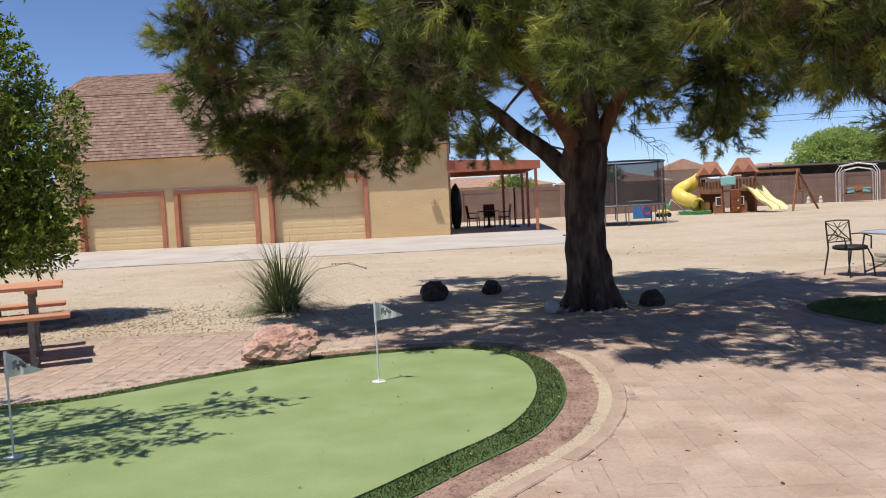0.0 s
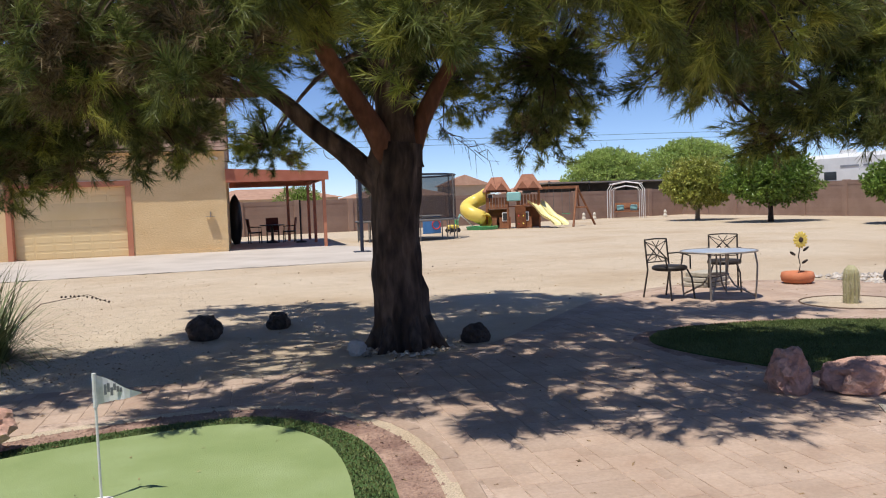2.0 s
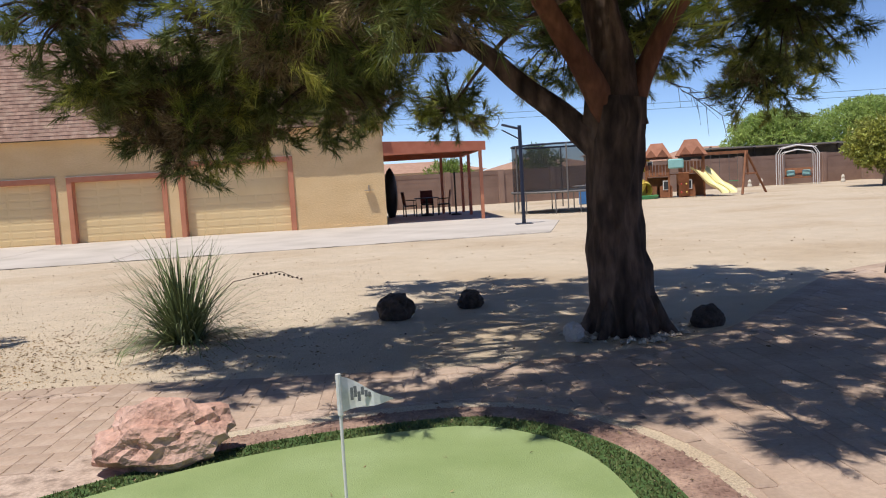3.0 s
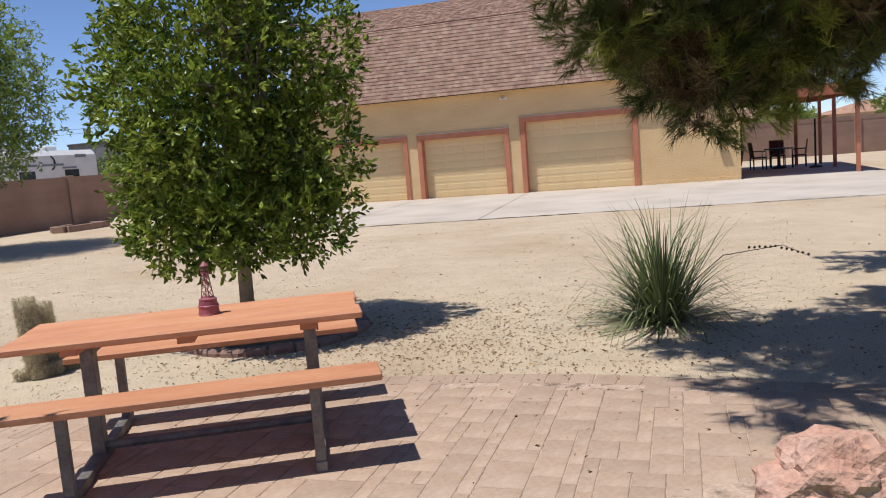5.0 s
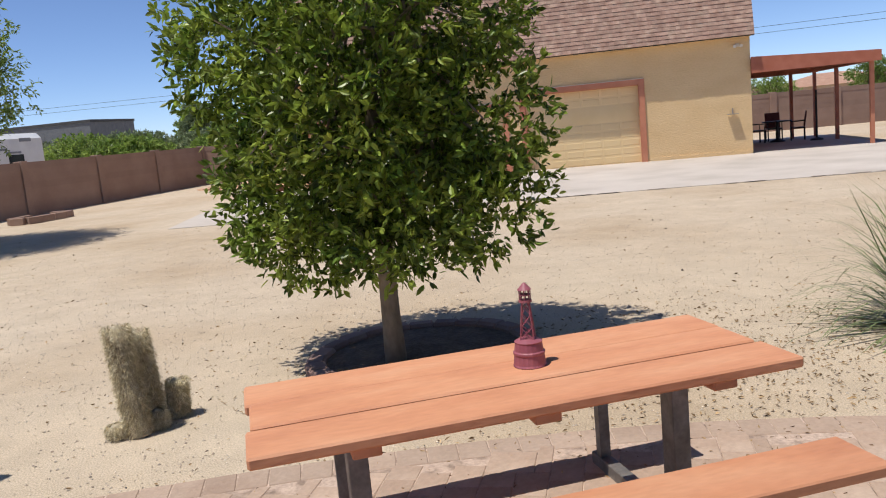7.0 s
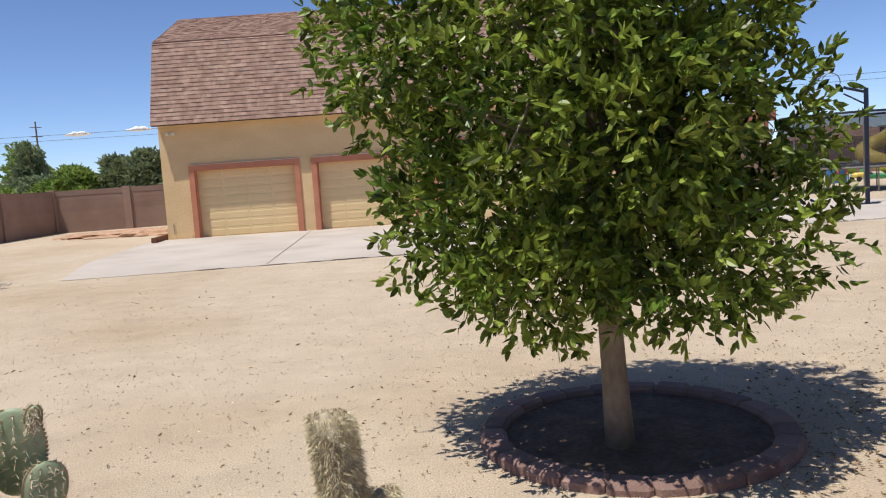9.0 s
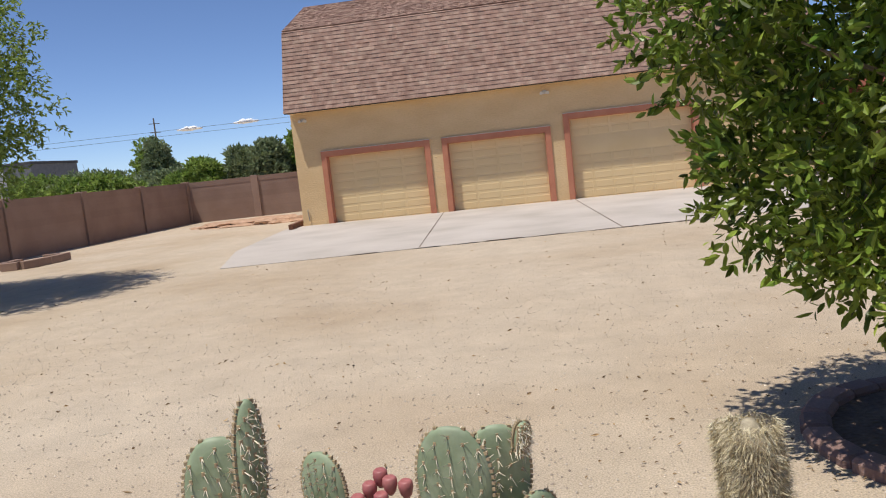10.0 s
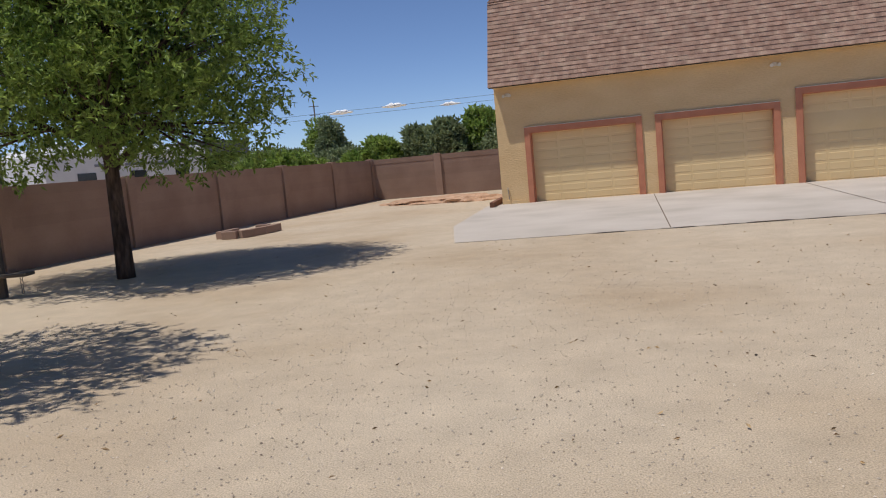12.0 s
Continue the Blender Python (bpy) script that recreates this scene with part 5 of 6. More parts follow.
for k, (x, y, z) in enumerate(((-0.11, 0.19, 0.785), (-0.06, 0.18, 0.80), (-0.135, 0.17, 0.765), (-0.025, 0.18, 0.79), (-0.08, 0.165, 0.77), (-0.085, 0.2, 0.81))):
    part("fruit", Geo().lathe([(0.006, 0), (0.013, 0.01), (0.0175, 0.026), (0.0165, 0.038), (0.011, 0.043), (0.007, 0.039)], 12, (x, y, z)), "fruit", pear, "dull red cactus fruit", smooth=True)

bc = thing("barrel_cactus", (7.57, -20.12, 0), label="ribbed columnar cactus in a round sandy bed", category="cactus")
g = Geo()
n, S = 10, 40
for i in range(n + 1):
    u = i / n
    for j in range(S):
        a = 2 * math.pi * j / S
        r_ = 0.088 * math.sqrt(max(0.02, 1 - max(0, (u - 0.75) / 0.27) ** 2)) * (1 + 0.09 * math.cos(a * 13)) * (0.9 + 0.1 * math.sin(u * 3))
        g.v.append((r_ * math.cos(a), r_ * math.sin(a), 0.48 * u))
for i in range(n):
    for j in range(S):
        a, b = i * S + j, i * S + (j + 1) % S
        g.f.append((a, b, b + S, a + S))
g.f.append(tuple(n * S + j for j in range(S)))
part("column", g, "cactus", bc)
a, z = rng.integers(0, 13, 900) * 2 * math.pi / 13, rng.uniform(0.02, 0.45, 900)
r_ = 0.095 * np.sqrt(np.clip(1 - np.maximum(0, (z / 0.45 - 0.75) / 0.27) ** 2, 0.02, 1))
base = np.stack([r_ * np.cos(a), r_ * np.sin(a), z], 1)
w_ = unit(np.stack([np.cos(a), np.sin(a), np.zeros(900)], 1) + rng.normal(size=(900, 3)) * 0.5)
s_ = unit(np.cross(w_, rng.normal(size=w_.shape))) * 0.0015
vv = np.stack([base - s_, base + s_, base + w_ * 0.03], 1).reshape(-1, 3)
array_part("spines", vv, np.arange(len(vv)).reshape(-1, 3), "spine", bc, kind="stuff")
tagged(part("cactus_bed", Geo().lathe([(0.62, 0.006), (0.6, 0.014), (0.05, 0.03)], 32, (7.72, -20.0, 0)), "sand"), label="round sandy planting bed cut into the paving", category="planting bed", kind="structure")
tagged(part("bed_edge", Geo().tube([(7.72 + 0.62 * math.cos(a / 16 * math.pi), -20.0 + 0.62 * math.sin(a / 16 * math.pi), 0.012) for a in range(33)], 0.012, 5, cap=False), "soil"), label="dark gap round the cut planting bed", category="planting bed", kind="structure")
tagged(part("stepping_mosaic", Geo().slab([(4.41, -23.96), (4.05, -24.56), (4.47, -24.76), (4.83, -24.16)], 0.0, 0.02), "slab"), label="worn pale square mosaic slab set in the paving", category="paving slab")
# ---- bistro set ----
def bistro_chair(at, turn):
    c = thing("bistro_chair", at, turn, "dark bronze wrought-metal patio chair with lattice back beside glass table", "chair", "bistro chairs")
    part("seat", Geo().lathe([(0.19, 0.415), (0.225, 0.43), (0.228, 0.465), (0.2, 0.485), (0.02, 0.49)], 20), "darkmetal", c, smooth=True)
    for sx in (-0.19, 0.19):
        part("front_leg", Geo().tube([(sx * 0.8, -0.16, 0.43), (sx, -0.2, 0.3), (sx * 1.05, -0.24, 0)], 0.012, 7), "darkmetal", c)
        part("back_leg", Geo().tube([(sx * 1.05, 0.28, 0), (sx, 0.2, 0.42), (sx, 0.25, 0.86)], 0.012, 7), "darkmetal", c)
        part("armrest", Geo().tube([(sx, 0.22, 0.64), (sx * 1.15, 0.05, 0.66), (sx * 1.15, -0.15, 0.62), (sx, -0.18, 0.43)], 0.011, 7), "darkmetal", c)
    g = Geo()
    for x0, x1 in ((-0.19, 0.06), (0.19, -0.06), (-0.19, 0.19), (0.19, -0.19)):
        m_ = (x0 + x1) / 2
        g.tube([(x0, 0.215, 0.54), (m_ * 0.7, 0.24, 0.68 if abs(x1) < 0.1 else 0.75), (x1, 0.25, 0.84)], 0.006, 5)
        g.tube([(x0, 0.25, 0.84), (m_ * 0.7, 0.225, 0.68 if abs(x1) < 0.1 else 0.62), (x1, 0.21, 0.54)], 0.006, 5)
    part("back_lattice", g, "darkmetal", c)
    part("top_rail", Geo().tube([(-0.19, 0.25, 0.86), (0, 0.27, 0.87), (0.19, 0.25, 0.86)], 0.011, 7), "darkmetal", c)
    part("lower_rail", Geo().tube([(-0.19, 0.21, 0.53), (0.19, 0.21, 0.53)], 0.009, 7), "darkmetal", c)
    return c


for at, turn in (((6.05, -18.55, 0.008), 14), ((7.15, -18.15, 0.008), -30)):
    bistro_chair(at, turn).scale = (1.03, 1.03, 0.92)
bt = thing("bistro_table", (6.6, -18.85, 0.008), label="round frosted-glass patio table on curved tan metal legs", category="table")
part("tabletop", Geo().lathe([(0.51, 0.685), (0.53, 0.695), (0.51, 0.705)], 36), "glass_top", bt)
part("rim", Geo().tube([(0.53 * math.cos(a / 18 * math.pi), 0.53 * math.sin(a / 18 * math.pi), 0.7) for a in range(37)], 0.014, 6, cap=False), "tanmetal", bt)
part("ring", Geo().tube([(0.14 * math.cos(a / 10 * math.pi), 0.14 * math.sin(a / 10 * math.pi), 0.36) for a in range(21)], 0.01, 6, cap=False), "tanmetal", bt)
for k in range(4):
    a = math.pi / 4 + k * math.pi / 2
    c, s = math.cos(a), math.sin(a)
    part("leg", Geo().tube([(0.5 * c, 0.5 * s, 0.69), (0.53 * c, 0.53 * s, 0.5), (0.52 * c, 0.52 * s, 0.25), (0.5 * c, 0.5 * s, 0)], 0.013, 7), "tanmetal", bt)
    part("brace", Geo().tube([(0.14 * c, 0.14 * s, 0.69), (0.12 * c, 0.12 * s, 0.36), (0.22 * c, 0.22 * s, 0.2), (0.5 * c, 0.5 * s, 0.05)], 0.013, 7), "tanmetal", bt)

bt.scale = (0.92, 0.92, 0.9)

stack = thing("slab_stack", (7.25, -17.5, 0.008), 20, "low stack of grey concrete slabs behind the patio table", "slab stack")
for k in range(3):
    ob = part("slab", Geo().box((0, 0, 0.035 + 0.075 * k), (0.62 - 0.05 * k, 0.42, 0.06), bevel=0.008), "slab", stack)
    ob.matrix_basis = pose(0.02 * k, 0, 0, 0, 0, 4 * k)

# ---- flower pots ----
fp = thing("terracotta_bowl", (8.52, -17.95, 0), label="squat terracotta bowl planter with a metal sunflower stake", category="planter")
part("bowl", Geo().lathe([(0.15, 0), (0.225, 0.05), (0.24, 0.12), (0.22, 0.18), (0.2, 0.185), (0.19, 0.16)], 28), "terracotta", fp, smooth=True)
sf = thing("metal_sunflower", (8.54, -17.95, 0.16), label="yellow metal sunflower stake standing in the terracotta bowl", category="garden ornament")
part("stem", Geo().tube([(0, 0, 0), (0.03, 0, 0.12), (0.0, 0, 0.25), (0.03, 0, 0.4)], 0.007, 6), "darkmetal", sf)
for x, z, t_ in ((0.11, 0.17, 25), (-0.1, 0.3, 150), (0.13, 0.36, 30)):
    part("leaf", Geo().blob((x, 0, z), (0.06, 0.008, 0.022), 0.05, 1, 2, m=pose(0, 0, 0, 0, -t_, 0)), "darkmetal", sf)
for k in range(14):
    a = 2 * math.pi * k / 14
    part("petal", Geo().blob((0.03 + 0.075 * math.cos(a), -0.01, 0.5 + 0.075 * math.sin(a)), (0.055, 0.012, 0.026), 0.25, k, 2, m=pose(0, 0, 0, 0, -math.degrees(a), 0)), "yellow", sf)
part("disc", Geo().blob((0.03, -0.02, 0.5), (0.04, 0.015, 0.04), 0.1, 2, 2), "bark", sf)
dp = thing("tipped_pot", (9.62, -18.6, 0.13), -35, label="dark round pot lying tipped, filled with pink pebbles", category="pot")
ob = part("pot", Geo().lathe([(0.06, 0.18), (0.12, 0.13), (0.135, 0.05), (0.115, 0), (0.1, 0.01)], 24), "black", dp, smooth=True)
ob.matrix_basis = pose(0, 0, 0, -80, 0, 0) @ pose(0, 0, -0.1)
rng = np.random.default_rng(33)
a, r = rng.uniform(0, 6.283, 60), rng.uniform(0, 0.11, 60)
ob = scatter(rng, r * np.cos(a), r * np.sin(a), 0.0, 0.022, "fruit", "pebbles", dp)
ob.matrix_basis = pose(0, -0.11, 0.0, 80, 0, 0)

# ---- stone table and bench ----
stt = thing("stone_table", (5.48, -24.83, 0.008), label="round cast-stone patio table with pale mosaic top on a pedestal", category="table")
part("tabletop", Geo().lathe([(0.5, 0.66), (0.56, 0.68), (0.57, 0.71), (0.55, 0.74), (0.5, 0.745)], 36), "cream", stt, smooth=True)
part("mosaic", Geo().lathe([(0.44, 0.744), (0.43, 0.75)], 36), "mosaic", stt)
part("pedestal", Geo().lathe([(0.24, 0), (0.24, 0.06), (0.16, 0.12), (0.12, 0.3), (0.17, 0.5), (0.22, 0.66)], 20), "cream", stt, smooth=True)
sb = thing("stone_bench", (5.48, -24.83, 0.008), -13, label="curved cast-stone bench with purple mosaic seat on pedestals", category="bench")


def arc(r0, r1, a0, a1, n=14):
    A = [radians(a0 + (a1 - a0) * i / n) for i in range(n + 1)]
    return [(r1 * math.cos(a), r1 * math.sin(a)) for a in A] + [(r0 * math.cos(a), r0 * math.sin(a)) for a in reversed(A)]


part("seat", Geo().slab(arc(0.72, 1.13, 195, 265), 0.36, 0.42), "cream", sb)
part("mosaic", Geo().slab(arc(0.76, 1.09, 197, 263), 0.42, 0.426), "mosaic", sb)
for deg in (208, 252):
    c, s = 0.92 * math.cos(radians(deg)), 0.92 * math.sin(radians(deg))
    ob = part("pedestal", Geo().box((0, 0, 0.025), (0.16, 0.17, 0.05), bevel=0.01).lathe([(0.08, 0.05), (0.075, 0.08), (0.06, 0.1), (0.078, 0.16), (0.08, 0.2), (0.058, 0.27), (0.075, 0.3), (0.08, 0.32)], 14).box((0, 0, 0.34), (0.16, 0.18, 0.04), bevel=0.008), "cream", sb, smooth=False)
    ob.matrix_basis = pose(c, s, 0, 0, 0, deg)

# ---- playset ----
ps = thing("playset", (13.9, 9.5, 0), -20, label="cedar two-tower backyard playset with yellow slides", category="playset")


def tower(x, w, d, deck, eave, peak):
    for sx in (-w / 2, w / 2):
        for sy in (-d / 2, d / 2):
            part("post", Geo().box((x + sx, sy, eave / 2), (0.09, 0.09, eave)), "playwood", ps)
    part("deck", Geo().box((x, 0, deck), (w + 0.1, d + 0.1, 0.06)), "playwood", ps)
    g = Geo()
    for k in range(2):
        sy = (-1, 1)[k]
        g.add([(x - w / 2 - 0.2, sy * (d / 2 + 0.2), eave - 0.05), (x + w / 2 + 0.2, sy * (d / 2 + 0.2), eave - 0.05), (x + 0.3, 0, peak), (x - 0.3, 0, peak)], [(0, 1, 2, 3)])
    g.f += [(1, 5, 2), (4, 0, 3)]
    g.add([(p[0], p[1], p[2] - 0.05) for p in g.v], [(3, 2, 1, 0), (7, 6, 5, 4)])
    part("roof", g, "playroof", ps)
    for dx in (-w / 4, w / 4):
        part("dormer", Geo().add([(x + dx - 0.28, -d / 2 - 0.28, eave), (x + dx + 0.28, -d / 2 - 0.28, eave), (x + dx, -d / 2 - 0.28, eave + 0.36), (x + dx, 0, eave + 0.36), (x + dx - 0.28, 0, eave), (x + dx + 0.28, 0, eave)],
                                 [(0, 1, 2), (0, 2, 3, 4), (2, 1, 5, 3), (0, 4, 5, 1), (4, 3, 5)]), "playroof", ps)
    for k in range(7):
        part("rail_slat", Geo().box((x - w / 2 + w * (k + 0.5) / 7, -d / 2 - 0.03, deck + 0.28), (0.11, 0.03, 0.5)), "playwood", ps)


tower(-1.15, 1.1, 1.3, 1.05, 1.95, 2.62)
tower(0.5, 1.15, 1.4, 1.15, 2.0, 2.72)
part("shade_panel", Geo().box((-1.15, 0.55, 0.5), (1.2, 0.04, 0.95)).box((0.42, 0.6, 0.55), (1.3, 0.04, 1.05)), "playwood", ps)
for x in (-1.5, -0.75, 0.35):
    part("wall_panel", Geo().box((x, -0.6, 0.3), (0.6, 0.04, 0.55)), "playwood", ps)
    part("window_frame", Geo().box((x, -0.635, 1.55 if x < -1 else 0.6), (0.3, 0.03, 0.45)), "white", ps)
    part("window_pane", Geo().box((x, -0.655, 1.55 if x < -1 else 0.6), (0.22, 0.012, 0.37)), "window", ps)
part("bridge_deck", Geo().box((-0.2, -0.1, 1.1), (0.7, 1.0, 0.05)), "playwood", ps)
part("awning", Geo().box((-0.25, -0.7, 1.6), (0.75, 0.5, 0.45), bevel=0.05), "teal", ps)
part("climbing_wall", Geo().box((0.1, -0.95, 0.58), (0.5, 0.05, 1.25), pose(0, 0, 0, 22, 0, 0)), "playwood", ps)
for k in range(6):
    part("climbing_hold", Geo().blob((-0.02 + 0.24 * (k % 2), -1.2 + 0.16 * (k // 2) * 1.0, 0.25 + 0.38 * (k // 2)), (0.05, 0.04, 0.04), 0.2, k, 1), "yellow" if k % 2 else "red_plastic", ps)
coil = [(-2.25 + 0.55 * math.cos(a), -0.45 + 0.6 * math.sin(a), 1.72 - 0.235 * (a - 0.5)) for a in np.linspace(0.5, 5.6, 18)]
coil = [(-1.6, -0.1, 1.78)] + coil + [(-1.75, -1.25, 0.42)]
part("tube_slide", Geo().tube(coil, 0.36, 18, cap=False).tube(coil, 0.33, 18, cap=False), "yellow", ps, "yellow spiral tube slide", smooth=True)
g = Geo()
N = 14
for lane in (0, 1):
    k0 = len(g.v)
    for i in range(N + 1):
        u = i / N
        z = 1.2 * (1 - u) ** 1.05 + 0.06 * math.sin(u * 9) + 0.1
        cx, cy = 0.62 + 1.35 * u + 0.4 * lane, -0.7 - 1.1 * u + 0.36 * lane
        for q, dz in ((-0.28, 0.13), (-0.24, 0.0), (0.24, 0.0), (0.28, 0.13)):
            g.v.append((cx + q * 0.68, cy + q * 0.73, z + dz))
        if i:
            q = k0 + 4 * (i - 1)
            g.f += [(q + j, q + 4 + j, q + 5 + j, q + 1 + j) for j in range(3)]
part("wave_slide", g, "paleyellow", ps, "pale yellow double wave slide", smooth=True)
part("swing_beam", Geo().box((2.1, 0.1, 1.98), (2.2, 0.1, 0.14)), "playwood", ps)
for a, b in (((3.1, 0.1, 2.0), (2.8, -1.0, 0)), ((3.1, 0.1, 2.0), (4.1, 1.1, 0)), ((3.1, 0.1, 2.0), (3.2, 0.35, 0.9))):
    part("a_frame_leg", Geo().tube([a, b], 0.06, 6), "playwood", ps)
part("a_frame_brace", Geo().tube([(2.95, -0.45, 0.95), (3.62, 0.62, 0.95)], 0.045, 6), "playwood", ps)
for x in (1.45, 2.3):
    for dx in (0, 0.4):
        part("swing_chain", Geo().tube([(x + dx, 0.1, 1.95), (x + dx, 0.1, 0.65)], 0.012, 5), "galv", ps)
    part("swing_seat", Geo().box((x + 0.2, 0.1, 0.64), (0.42, 0.2, 0.03)), "green_plastic", ps)
td = thing("toddler_slide", (10.95, 9.9, 0), -10, label="small white and teal toddler slide on sand", category="toy slide")
part("chute", Geo().add([(0, -0.2, 0.8), (0, 0.2, 0.8), (0.8, 0.2, 0.03), (0.8, -0.2, 0.03), (0, -0.2, 0.74), (0, 0.2, 0.74), (0.8, 0.2, 0.0), (0.8, -0.2, 0.0)], [(0, 1, 2, 3), (7, 6, 5, 4), (0, 3, 7, 4), (2, 1, 5, 6), (3, 2, 6, 7), (1, 0, 4, 5)]), "white", td)
part("ladder", Geo().tube([(0, -0.18, 0.8), (-0.35, -0.18, 0)], 0.03, 6).tube([(0, 0.18, 0.8), (-0.35, 0.18, 0)], 0.03, 6).box((-0.15, 0, 0.4), (0.05, 0.36, 0.04)), "teal", td)
sbx = thing("sandbox", (11.95, 9.5, 0), label="round green plastic sandbox below the tube slide", category="sandbox")
part("tray", Geo().lathe([(0.75, 0), (0.8, 0.16), (0.7, 0.18), (0.66, 0.1)], 20), "green_plastic", sbx)
tc = thing("toy_play_table", (8.9, 7.4, 0), 10, label="blue and white plastic toy activity table on sand", category="toy")
part("panel", Geo().box((0, 0, 0.4), (0.9, 0.06, 0.8), bevel=0.02), "blue_plastic", tc)
part("wheel", Geo().tube([(0.2 + 0.2 * math.cos(a / 6 * math.pi), -0.05, 0.4 + 0.2 * math.sin(a / 6 * math.pi)) for a in range(13)], 0.03, 6, cap=False), "red_plastic", tc)
part("shelf", Geo().box((0, 0.25, 0.82), (1.0, 0.6, 0.05), bevel=0.02), "white", tc)
tg = thing("toy_car", (10.0, 7.8, 0), 20, label="small yellow and green ride-on toy on sand", category="toy")
part("body", Geo().box((0, 0, 0.25), (0.6, 0.3, 0.2), bevel=0.06), "yellow", tg)
part("seat_back", Geo().box((0.22, 0, 0.45), (0.08, 0.26, 0.3), bevel=0.03), "green_plastic", tg)
for x in (-0.2, 0.2):
    for y in (-0.17, 0.17):
        part("wheel", Geo().tube([(x, y - 0.03, 0.1), (x, y + 0.03, 0.1)], 0.1, 12), "black", tg)

ps.scale = (0.93, 0.93, 0.98)

# ---- arbor ----
ar = thing("garden_arbor", (23.9, 17.6, 0), -38, label="white tubular metal garden arbor with a bench swing", category="arbor")
for y in (-0.35, 0.35):
    part("hoop", Geo().tube([(-1.45, y, 0), (-1.45, y, 1.75), (-1.15, y, 2.1), (0, y, 2.25), (1.15, y, 2.1), (1.45, y, 1.75), (1.45, y, 0)], 0.032, 7), "white", ar)
    part("inner_hoop", Geo().tube([(-1.15, y, 0), (-1.15, y, 1.7), (-0.95, y, 1.85), (0, y, 2.0), (0.95, y, 1.85), (1.15, y, 1.7), (1.15, y, 0)], 0.022, 7), "white", ar)
for k in range(8):
    x = -1.3 + 2.6 * k / 7
    part("crossbar", Geo().tube([(x, -0.35, 2.1 + 0.12 * math.cos(x)), (x, 0.35, 2.1 + 0.12 * math.cos(x))], 0.02, 6), "white", ar)
swg = thing("bench_swing", (23.9, 17.6, 0), -38, label="wooden porch swing with teal cushions under the arbor", category="swing")
part("seat", Geo().box((0, 0, 0.42), (1.5, 0.5, 0.07)), "playwood", swg)
part("backrest", Geo().box((0, 0.27, 0.72), (1.5, 0.05, 0.5), pose(0, 0, 0, -10, 0, 0)), "playwood", swg)
for x in (-0.42, 0.42):
    part("cushion", Geo().box((x, 0.2, 0.66), (0.45, 0.12, 0.35), bevel=0.05), "teal", swg)
for x in (-0.72, 0.72):
    part("chain", Geo().tube([(x, 0, 0.45), (x, 0, 2.05)], 0.012, 5), "galv", swg)
for i, (x, y) in enumerate(((21.0, 17.6), (21.9, 18.0), (26.2, 16.9))):
    st_ = thing("garden_statue", (x, y, 0), label="small pale garden statue before the block wall", category="statue", group="garden statues")
    tagged(part("statue_body", Geo().lathe([(0.12, 0), (0.13, 0.1), (0.08, 0.22), (0.1, 0.32), (0.055, 0.42), (0.02, 0.46)], 12), "cream", st_), label="")

ar.scale = (0.76, 1, 1.02)

# ---- planter blocks and mound by the barn ----
for k, (x, y, a) in enumerate(((-20.75, -5.75, 12), (-20.4, -5.5, 60), (-20.35, -5.05, 75), (-20.3, -4.6, 80), (-20.35, -4.15, 95), (-20.8, -4.0, 10), (-21.15, -5.4, 80), (-21.2, -4.9, 95))):
    t = thing("concrete_block", (x, y, 0), a, "loose grey-brown concrete block in a low planter on sand", "concrete block", "planter blocks")
    part("block", Geo().box((0, 0, 0.1), (0.39, 0.19, 0.2), bevel=0.008), "block", t)
tagged(part("dirt_mound", Geo().blob((-18.3, 4.6, -0.06), (2.6, 1.1, 0.26), 0.35, 3, 4, 2.5).blob((-16.9, 3.6, -0.05), (1.0, 0.6, 0.3), 0.4, 6, 3, 2.5), "dirt"), label="low mound of reddish dug earth beside the barn", category="dirt mound")
cb = thing("wooden_curb", (-15.2, 0.2, 0), label="short weathered timber edging beside the apron", category="edging")
part("board", Geo().box((0, 0, 0.08), (0.12, 2.6, 0.16), pose(0, 0, 0, 0, 0, 6)), "bark2", cb)
ts = thing("tree_swing", (-19.35, -13.75, 0), 20, label="weathered wooden plank swing hanging on a chain", category="swing")
part("seat", Geo().box((-0.25, 0, 0.35), (0.9, 0.3, 0.05), bevel=0.01), "wood_pole", ts)
part("frame_post", Geo().box((-0.3, 0.1, 0.5), (0.1, 0.1, 1.0)), "wood_pole", ts)
for k in range(4):
    part("chain_link", Geo().tube([(0.05 + 0.02 * math.cos(a / 4 * math.pi), 0, 0.3 - 0.07 * k + 0.035 * math.sin(a / 4 * math.pi)) for a in range(9)], 0.007, 5, cap=False), "galv", ts)

# ---- shade tree out to the side ----
leafy_tree("shade_tree", (-6.9, -28.2, 0), 2.3, [(2.2, 1.6, 3.3, 1.0, .9, .5), (3.5, 2.3, 3.2, .9, .6, .4), (3.2, 1.0, 3.3, .9, .5, .4), (2.6, 2.9, 3.2, .8, .5, .3), (4.2, 2.1, 3.1, .7, .35, .25), (0.5, 0.2, 4.0, 1.6, 1.5, .9), (4.9, 2.9, 3.1, .4, .3, .2), (1.5, 3.6, 2.9, .4, .4, .25)],
           1500, "leaf2", "leafy shade tree whose limbs reach over the putting green", (0.1, 0.04), 77, 0.13)

